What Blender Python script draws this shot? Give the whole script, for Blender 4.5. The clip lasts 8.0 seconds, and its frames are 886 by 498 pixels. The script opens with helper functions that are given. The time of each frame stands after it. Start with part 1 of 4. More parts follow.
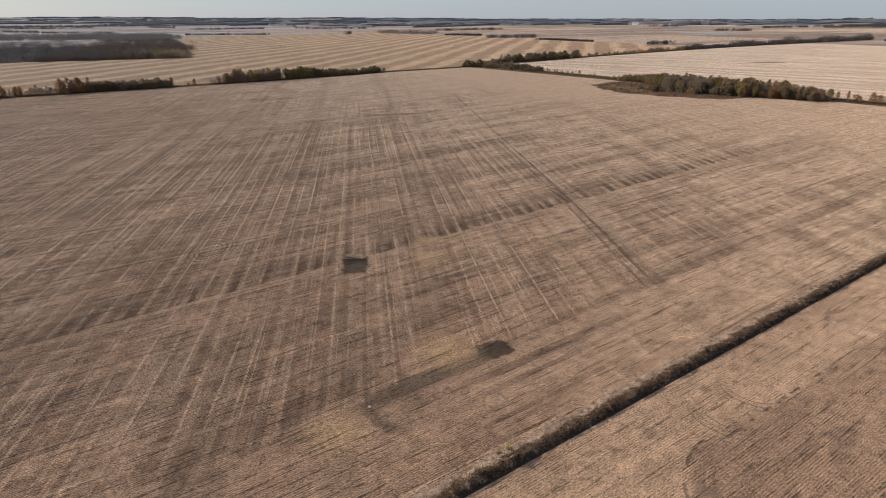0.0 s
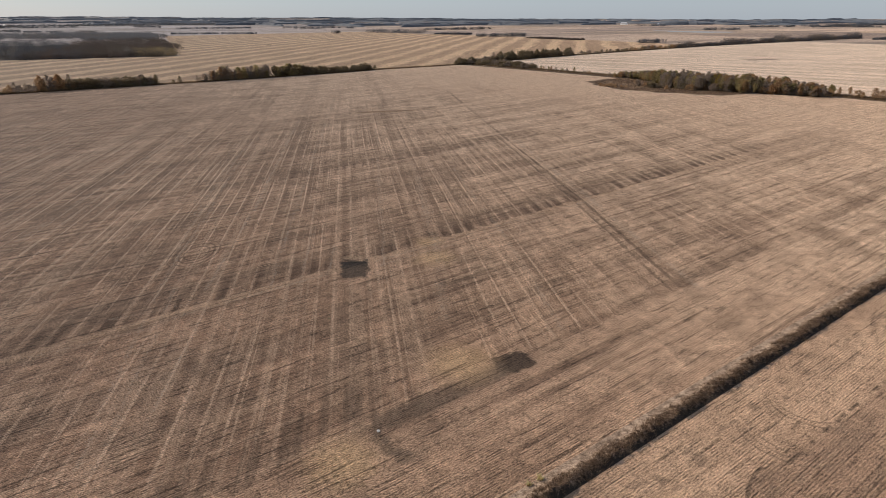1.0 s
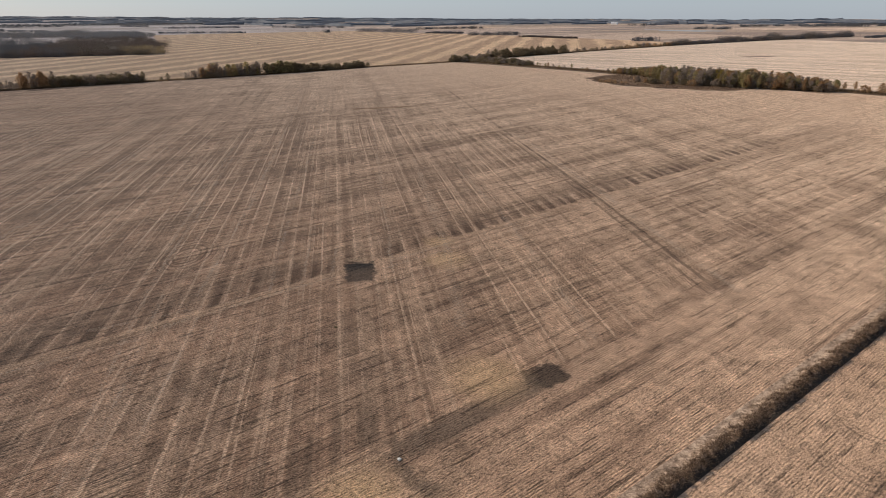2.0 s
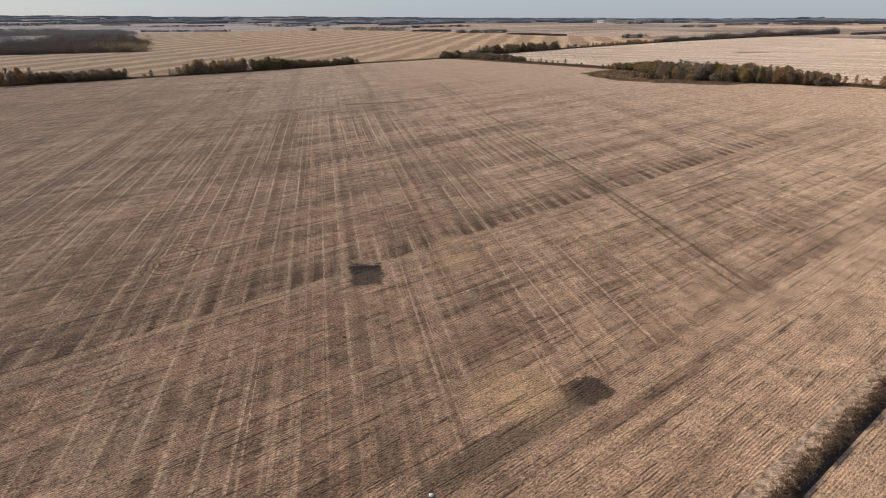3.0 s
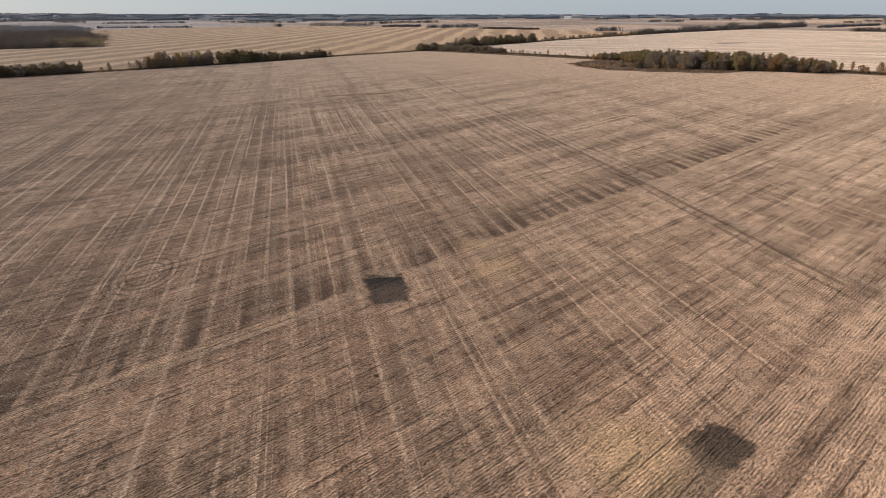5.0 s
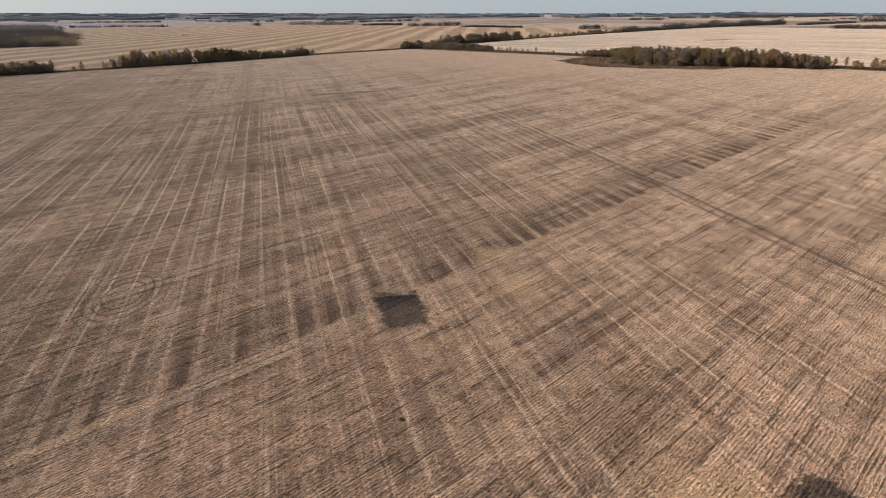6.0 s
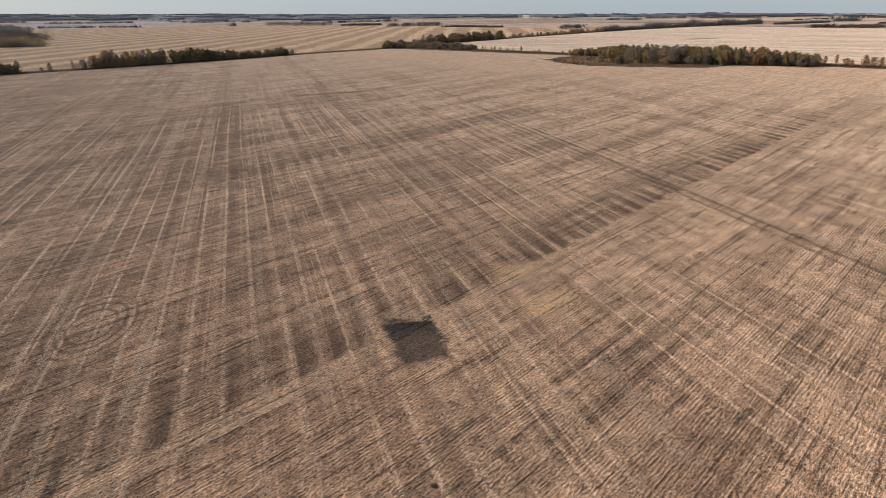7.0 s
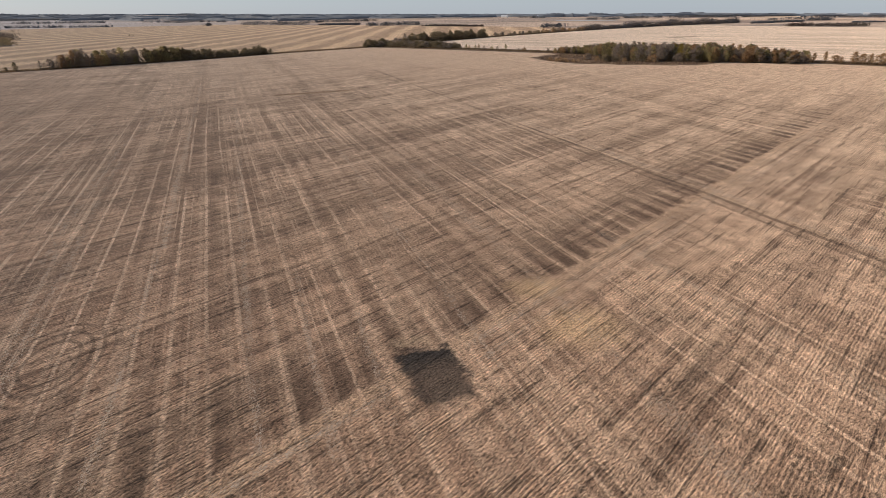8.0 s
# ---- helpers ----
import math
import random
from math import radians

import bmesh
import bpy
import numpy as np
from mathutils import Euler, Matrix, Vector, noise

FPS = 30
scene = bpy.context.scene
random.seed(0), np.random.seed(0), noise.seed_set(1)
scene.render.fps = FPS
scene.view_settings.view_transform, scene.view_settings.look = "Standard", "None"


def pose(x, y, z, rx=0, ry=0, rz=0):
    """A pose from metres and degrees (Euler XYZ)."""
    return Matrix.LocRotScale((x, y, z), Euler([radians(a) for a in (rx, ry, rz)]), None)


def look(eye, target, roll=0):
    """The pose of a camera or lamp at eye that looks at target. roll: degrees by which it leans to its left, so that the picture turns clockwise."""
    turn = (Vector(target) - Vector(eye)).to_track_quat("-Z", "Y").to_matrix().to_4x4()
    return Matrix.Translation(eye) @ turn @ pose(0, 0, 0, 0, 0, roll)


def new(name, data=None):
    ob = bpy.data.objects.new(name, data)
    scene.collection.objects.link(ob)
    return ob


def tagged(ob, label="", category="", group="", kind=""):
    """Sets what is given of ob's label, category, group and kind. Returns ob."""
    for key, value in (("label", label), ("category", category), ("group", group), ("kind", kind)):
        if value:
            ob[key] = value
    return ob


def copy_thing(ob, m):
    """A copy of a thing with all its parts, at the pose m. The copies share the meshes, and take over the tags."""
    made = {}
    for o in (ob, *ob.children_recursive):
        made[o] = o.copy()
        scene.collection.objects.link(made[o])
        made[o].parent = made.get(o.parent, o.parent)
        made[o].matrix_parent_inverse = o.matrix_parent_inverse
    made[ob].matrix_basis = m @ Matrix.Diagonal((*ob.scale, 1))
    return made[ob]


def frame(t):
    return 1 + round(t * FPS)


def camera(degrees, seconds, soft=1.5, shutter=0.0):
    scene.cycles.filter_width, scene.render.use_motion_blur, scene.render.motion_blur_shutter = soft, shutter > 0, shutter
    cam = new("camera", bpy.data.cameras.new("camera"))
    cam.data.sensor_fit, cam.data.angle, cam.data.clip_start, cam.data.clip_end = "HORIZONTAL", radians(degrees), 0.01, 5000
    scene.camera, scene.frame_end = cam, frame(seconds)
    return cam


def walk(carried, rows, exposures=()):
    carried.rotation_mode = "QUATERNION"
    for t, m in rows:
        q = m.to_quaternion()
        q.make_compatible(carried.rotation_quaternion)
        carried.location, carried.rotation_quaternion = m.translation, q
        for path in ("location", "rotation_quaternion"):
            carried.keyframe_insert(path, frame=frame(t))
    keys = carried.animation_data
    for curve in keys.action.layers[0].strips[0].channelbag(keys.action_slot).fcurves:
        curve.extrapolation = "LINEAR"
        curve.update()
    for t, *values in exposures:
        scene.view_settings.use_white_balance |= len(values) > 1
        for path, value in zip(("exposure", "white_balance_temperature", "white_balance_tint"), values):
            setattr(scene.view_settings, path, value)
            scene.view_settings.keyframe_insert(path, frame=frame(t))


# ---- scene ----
cam = camera(73.82, 8.0, soft=0.9)
ROWS = [
    (0.0, 0.00, 0.00, 37.30, 68.31, -0.03, -0.04),
    (0.5, -1.22, 3.30, 36.10, 68.33, -0.06, -0.67),
    (1.0, -2.52, 6.58, 34.89, 68.35, -0.08, -1.14),
    (1.5, -3.91, 9.80, 33.64, 68.39, -0.09, -1.56),
    (3.0, -8.46, 19.33, 30.00, 68.34, -0.07, -3.40),
    (3.5, -9.99, 22.50, 28.81, 68.30, -0.06, -4.13),
    (4.0, -11.52, 25.74, 27.71, 68.26, -0.04, -4.90),
    (4.5, -13.01, 29.12, 26.76, 68.20, -0.01, -5.70),
    (6.0, -17.12, 39.78, 24.70, 68.06, 0.11, -8.42),
    (6.5, -18.21, 43.45, 24.20, 68.10, 0.14, -9.46),
    (7.0, -19.15, 47.03, 23.62, 68.12, 0.14, -10.46),
    (7.5, -19.96, 50.51, 22.98, 68.14, 0.14, -11.49),
    (8.0, -20.64, 53.89, 22.39, 68.13, 0.14, -12.49),
]
walk(cam, [(t, pose(x, y, z, rx, ry, rz)) for t, x, y, z, rx, ry, rz in ROWS], exposures=((0.0, 0.51), (4.0, 0.54), (8.0, 0.57)))

# ---- light ----
SUN_AZ, SUN_EL = -62.0, 30.0
world = bpy.data.worlds.new("sky")
scene.world = world
world.use_nodes = True
wn = world.node_tree.nodes
sky = wn.new("ShaderNodeTexSky")
sky.sky_type, sky.sun_disc = "NISHITA", False
sky.sun_elevation, sky.sun_rotation = radians(SUN_EL), radians(SUN_AZ)
sky.air_density, sky.dust_density, sky.ozone_density = 1.0, 0.4, 4.0
veil = wn.new("ShaderNodeMix")
veil.data_type = "RGBA"
veil.inputs[0].default_value = 0.78
veil.inputs[7].default_value = (2.35, 2.72, 3.32, 1)
world.node_tree.links.new(sky.outputs[0], veil.inputs[6])
world.node_tree.links.new(veil.outputs[2], wn["Background"].inputs["Color"])
wn["Background"].inputs["Strength"].default_value = 0.105
sun = new("sun", bpy.data.lights.new("sun", "SUN"))
sun.data.energy, sun.data.angle, sun.data.color = 4.1, radians(0.6), (1.0, 0.88, 0.75)
toward = Vector((math.sin(radians(SUN_AZ)) * math.cos(radians(SUN_EL)), math.cos(radians(SUN_AZ)) * math.cos(radians(SUN_EL)), math.sin(radians(SUN_EL))))
sun.matrix_world = look(toward * 50, (0, 0, 0))

# ---- plan: u runs along the grass strip, d across it to the north-west ----
AZ = radians(55.7)
UX, UY = math.sin(AZ), math.cos(AZ)


def ud(x, y):
    return UX * x + UY * y, -UY * x + UX * y


def xy(u, d):
    return UX * u - UY * d, UY * u + UX * d


def step(v, a, b):
    k = np.clip((v - a) / (b - a), 0, 1)
    return k * k * (3 - 2 * k)


def ground_z(x, y):
    """Height of the land: it rises to the right, and slowly towards the horizon."""
    x, y = np.asarray(x, float), np.asarray(y, float)
    r = np.hypot(x, y)
    z = 0.4 + np.where(x > 0, 6.5 * np.tanh(x / 210), 2.2 * np.tanh(x / 75)) + 1.5 * np.clip((y - 120) / 300, 0, 1)
    z = z - 1.0 * np.exp(-(((x - 105) / 26) ** 2 + ((y - 292) / 20) ** 2))
    far = np.clip((r - 900) / 3900, 0, 1)
    z = z * (1 - far) + 4.5 * far + np.clip((r - 500) / 600, 0, 1) * (1.6 * np.sin(x / 330 + 1.1) * np.sin(y / 410))
    z = z + 13 * np.clip((r - 2200) / 2400, 0, 1) * np.clip((600 - x) / 2600, 0, 1)
    return z + 10 * np.exp(-(((x - 2720) / 330) ** 2 + ((y - 3900) / 330) ** 2)) - np.clip(r - 4800, 0, None) * 0.03


# ---- materials ----
class Nodes:
    """Short hand for a node material."""

    def __init__(self, name, rough=0.9):
        self.mat = bpy.data.materials.new(name)
        self.mat.use_nodes = True
        self.tree = self.mat.node_tree
        self.out = self.tree.nodes["Principled BSDF"]
        self.out.inputs["Roughness"].default_value = rough
        self.out.inputs["Specular IOR Level"].default_value = 0.15
        self.pos = self.add("ShaderNodeNewGeometry").outputs["Position"]

    def add(self, kind):
        return self.tree.nodes.new(kind)

    def put(self, socket, value):
        if isinstance(value, bpy.types.NodeSocket):
            self.tree.links.new(value, socket)
        elif isinstance(value, tuple) and len(value) == 3 and socket.type == "RGBA":
            socket.default_value = (*value, 1)
        else:
            socket.default_value = value

    def m(self, op, a, b=0.0, c=0.0, clamp=False):
        n = self.add("ShaderNodeMath")
        n.operation, n.use_clamp = op, clamp
        for s, v in zip(n.inputs, (a, b, c)):
            self.put(s, v)
        return n.outputs[0]

    def dot(self, v, xyz):
        n = self.add("ShaderNodeVectorMath")
        n.operation = "DOT_PRODUCT"
        self.put(n.inputs[0], v)
        n.inputs[1].default_value = xyz
        return n.outputs["Value"]

    def vec(self, x, y, z=0.0):
        n = self.add("ShaderNodeCombineXYZ")
        for s, v in zip(n.inputs, (x, y, z)):
            self.put(s, v)
        return n.outputs[0]

    def noise(self, v, scale, detail=2.0, rough=0.5):
        n = self.add("ShaderNodeTexNoise")
        self.put(n.inputs["Vector"], v)
        n.inputs["Scale"].default_value, n.inputs["Detail"].default_value, n.inputs["Roughness"].default_value = scale, detail, rough
        return n.outputs[0]

    def stretched(self, a, b, sa, sb, detail=2.0, seed=0.0):
        """Noise drawn out: a at sa per metre, b at sb per metre."""
        return self.noise(self.vec(self.m("MULTIPLY", a, sa), self.m("MULTIPLY", b, sb), seed), 1.0, detail)

    def soft(self, v, lo, hi):
        """0 at lo, 1 at hi, smooth between."""
        n = self.add("ShaderNodeMapRange")
        n.interpolation_type = "SMOOTHSTEP"
        self.put(n.inputs[0], v)
        flip = lo > hi
        n.inputs[1].default_value, n.inputs[2].default_value = (hi, lo) if flip else (lo, hi)
        n.inputs[3].default_value, n.inputs[4].default_value = (1, 0) if flip else (0, 1)
        return n.outputs[0]

    def mul(self, *vs):
        r = vs[0]
        for v in vs[1:]:
            r = self.m("MULTIPLY", r, v)
        return r

    def plus(self, *vs):
        r = vs[0]
        for v in vs[1:]:
            r = self.m("ADD", r, v)
        return r

    def mix(self, k, a, b, blend="MIX"):
        n = self.add("ShaderNodeMix")
        n.data_type, n.blend_type = "RGBA", blend
        self.put(n.inputs[0], k)
        self.put(n.inputs[6], a)
        self.put(n.inputs[7], b)
        return n.outputs[2]

    def grey(self, v):
        return self.vec(v, v, v)

    def ramp(self, k, *stops):
        n = self.add("ShaderNodeValToRGB")
        self.put(n.inputs[0], k)
        e = n.color_ramp.elements
        while len(e) < len(stops):
            e.new(0.5)
        for s, (at, col) in zip(e, stops):
            s.position, s.color = at, (*col, 1)
        return n.outputs[0]

    def bump(self, height, strength, distance):
        n = self.add("ShaderNodeBump")
        n.inputs["Strength"].default_value, n.inputs["Distance"].default_value = strength, distance
        self.put(n.inputs["Height"], height)
        self.put(self.out.inputs["Normal"], n.outputs[0])

    def done(self, colour, diffuse_rough=0.0):
        self.put(self.out.inputs["Base Color"], colour)
        self.out.inputs["Diffuse Roughness"].default_value = diffuse_rough
        return self.mat


ROW = 0.25  # metres between seed rows


class Land(Nodes):
    """The land's coordinates and its noises, shared by the fields."""

    def survey(n):
        P = n.pos
        n.u, n.d = n.dot(P, (UX, UY, 0)), n.dot(P, (-UY, UX, 0))
        sa = radians(-7.6)
        n.s, n.q = n.dot(P, (math.sin(sa), math.cos(sa), 0)), n.dot(P, (math.cos(sa), -math.sin(sa), 0))
        n.x, n.y = n.dot(P, (1, 0, 0)), n.dot(P, (0, 1, 0))
        n.r = n.m("SQRT", n.plus(n.mul(n.x, n.x), n.mul(n.y, n.y)))
        n.big, n.mid, n.small, n.wob = n.noise(P, 0.012, 3), n.noise(P, 0.09, 3), n.noise(P, 0.7, 4, 0.65), n.noise(P, 0.25, 2)
        n.along, n.along3 = n.stretched(n.u, n.d, 0.03, 0.8, 7), n.stretched(n.u, n.d, 0.016, 0.33, 5, 25.0)
        bend = n.mul(n.m("SUBTRACT", n.noise(P, 0.004, 1), 0.5), 5.0)
        n.qq = n.plus(n.q, bend)
        return n

    def box(n, u0, u1, d0, d1, su=1.0, sd=0.6, a=None, b=None):
        """A soft-edged patch."""
        a, b = a or n.u, b or n.d
        return n.mul(n.soft(a, u0 - su, u0 + su), n.soft(a, u1 + su, u1 - su), n.soft(b, d0 - sd, d0 + sd), n.soft(b, d1 + sd, d1 - sd))

    def stroke(n, x0, y0, x1, y1, half, k, colour, under):
        """A wheel track from point to point."""
        P = n.pos
        ln = math.hypot(x1 - x0, y1 - y0)
        ex, ey = (x1 - x0) / ln, (y1 - y0) / ln
        a = n.m("SUBTRACT", n.dot(P, (ex, ey, 0)), ex * x0 + ey * y0)
        b = n.m("ABSOLUTE", n.m("SUBTRACT", n.plus(n.dot(P, (ey, -ex, 0)), n.mul(n.m("SUBTRACT", n.wob, 0.5), 0.5)), ey * x0 - ex * y0))
        return n.mix(n.mul(n.soft(b, half * 1.1, half * 0.5), n.soft(a, -3, 3), n.soft(a, ln + 4, ln - 4), n.soft(n.stretched(a, b, 0.12, 1.2, 3, x0), 0.28, 0.55), k), under, colour)

    def stubble(n):
        """The big field's straw: seed rows one way, the combine's lanes and wheel marks the other."""
        P, u, d, s, qq, big, mid, along, along3 = n.pos, n.u, n.d, n.s, n.qq, n.big, n.mid, n.along, n.along3
        along2 = n.stretched(u, d, 0.008, 0.16, 2, 5.0)
        fade = n.plus(0.5, n.mul(n.soft(d, 300, 130), 0.5))
        laned = n.mul(n.plus(0.45, n.mul(n.soft(n.noise(P, 0.02, 2), 0.35, 0.6), 0.55)), fade)
        lane = n.stretched(qq, s, 0.8, 0.008, 6, 9.0)
        lane2 = n.stretched(qq, s, 0.13, 0.003, 2, 3.0)
        # pairs of wheel marks, each pair a passage of its own
        sway = n.mul(n.stretched(qq, s, 0.1, 0.01, 1, 4.0), 1.6)
        pair = n.m("PINGPONG", n.plus(qq, sway), 1.2)
        gaps = n.soft(n.stretched(qq, s, 0.4, 0.05, 3, 17.0), 0.32, 0.55)
        tyre = n.mul(n.soft(pair, 0.20, 0.10), n.soft(n.stretched(qq, s, 0.22, 0.004, 1, 7.0), 0.40, 0.50), gaps)
        hair = n.mul(n.soft(n.stretched(qq, s, 2.4, 0.008, 3, 71.0), 0.55, 0.63), n.soft(n.stretched(qq, s, 0.16, 0.006, 2, 72.0), 0.40, 0.54), gaps)
        inner = n.mul(n.soft(n.plus(d, n.mul(mid, 3.0)), 46.4, 48.4), n.plus(0.7, n.mul(n.soft(d, 81.0, 82.5), 0.3)))
        beyond = n.soft(d, 81.0, 82.5)
        west = n.soft(u, 230, 130)
        base = n.ramp(n.plus(n.mul(along, 0.4), n.mul(along3, 0.35), n.mul(mid, 0.15), n.mul(big, 0.1)), (0.40, (0.295, 0.194, 0.136)), (0.5, (0.445, 0.308, 0.220)), (0.60, (0.565, 0.405, 0.293)))
        base = n.mix(n.mul(n.soft(d, 47.5, 45.5), 0.38), base, (0.455, 0.337, 0.252))
        base = n.mix(n.mul(n.soft(n.plus(u, n.mul(mid, 20.0)), 10, 150), n.plus(0.66, n.mul(n.soft(n.plus(n.mul(along3, 0.4), n.mul(along, 0.6)), 0.42, 0.58), 0.2))), base, (0.675, 0.54, 0.42))
        # greyer, weathered straw in plots bounded by the lanes
        plot = n.plus(n.mul(n.stretched(qq, s, 0.16, 0.012, 2, 51.0), 0.5), n.mul(n.stretched(u, d, 0.012, 0.11, 3, 52.0), 0.5))
        base = n.mix(n.mul(n.soft(plot, 0.50, 0.60), west, 0.45), base, (0.275, 0.208, 0.153))
        base = n.mix(n.mul(n.soft(along2, 0.48, 0.62), west, fade, 0.45), base, (0.20, 0.142, 0.105))
        # dark gaps and bleached streaks along the seed rows
        fine = n.stretched(u, d, 0.035, 1.1, 4, 61.0)
        base = n.mix(n.mul(n.soft(fine, 0.53, 0.62), n.plus(0.35, n.mul(n.soft(along3, 0.42, 0.56), 0.65)), n.soft(u, 260, 120), n.plus(0.75, n.mul(n.soft(d, 45, 48), 0.25)), fade, 0.72), base, (0.16, 0.106, 0.077))
        base = n.mix(n.mul(n.soft(n.stretched(u, d, 0.03, 1.5, 3, 63.0), 0.55, 0.66), n.soft(n.stretched(u, d, 0.01, 0.2, 2, 64.0), 0.4, 0.6), n.plus(0.4, n.mul(fade, 0.6)), 0.55), base, (0.60, 0.455, 0.34))
        base = n.mix(n.mul(n.soft(lane, 0.485, 0.42), inner, laned, n.plus(0.15, n.mul(n.soft(u, 150, 70), 0.37))), base, (0.20, 0.134, 0.096))
        base = n.mix(n.mul(n.soft(lane2, 0.5, 0.3), inner, west, 0.28), base, (0.21, 0.144, 0.104))
        base = n.mix(n.mul(n.soft(lane, 0.545, 0.60), inner, laned, 0.55), base, (0.58, 0.44, 0.33))
        blot = n.soft(n.noise(P, 0.13, 5, 0.6), 0.52, 0.64)
        base = n.mix(n.mul(blot, n.soft(u, 220, 120), fade, 0.32), base, (0.205, 0.142, 0.104))
        base = n.mix(n.mul(n.m("MAXIMUM", tyre, n.mul(hair, 0.8)), n.plus(0.75, n.mul(beyond, 0.25)), laned, n.soft(d, 46, 48), 0.95), base, (0.68, 0.525, 0.40))
        # thinner stand in drawn-out blots
        base = n.mix(n.mul(n.soft(n.noise(n.vec(n.mul(u, 0.05), n.mul(d, 0.09), 2.0), 1.0, 4), 0.52, 0.68), n.soft(u, 190, 110), 0.38), base, (0.215, 0.150, 0.109))
        return base

    def finish(n, base, rows=1.0, grit=1.0, level=0.83):
        """Seed rows, straw and clods over a colour; rows a quarter of a metre apart."""
        P, u, d, small = n.pos, n.u, n.d, n.small
        row = n.m("COSINE", n.mul(n.plus(d, n.mul(n.m("SUBTRACT", n.wob, 0.5), 0.10)), 2 * math.pi / ROW))
        drilled = n.mul(n.m("SUBTRACT", 1.0, n.soft(n.m("ABSOLUTE", n.m("SUBTRACT", d, 30.7)), 1.4, 1.0)), n.plus(0.2, n.mul(n.soft(n.noise(P, 0.3, 3), 0.36, 0.62), 0.8)), rows)
        tuft, straw, clod = n.stretched(u, d, 2.4, 7.0, 3, 2.0), n.stretched(u, d, 6.0, 17.0, 2, 14.0), n.noise(P, 6.5, 3, 0.7)
        dash = n.mul(n.soft(n.stretched(u, d, 0.17, 3.3, 3, 41.0), 0.56, 0.65), rows)
        off = [n.m("SUBTRACT", k, 0.5) for k in (tuft, straw, clod, small)]
        shade = n.plus(level, n.mul(row, n.mul(drilled, 0.21)), n.mul(off[0], 1.45 * grit), n.mul(off[1], 1.7 * grit), n.mul(off[2], 1.3 * grit), n.mul(off[3], 1.1), n.mul(dash, -0.46))
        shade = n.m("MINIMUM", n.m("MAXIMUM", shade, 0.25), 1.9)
        col = n.mix(1.0, base, n.vec(n.mul(shade, 1.125), shade, n.mul(shade, 0.89)), "MULTIPLY")
        n.bump(n.plus(n.mul(row, n.mul(drilled, 0.016)), n.mul(tuft, 0.15 * grit), n.mul(straw, 0.085 * grit), n.mul(clod, 0.15 * grit), n.mul(small, 0.12), n.mul(dash, -0.05)), 1.0, 1.0)
        return n.done(col, 0.8)


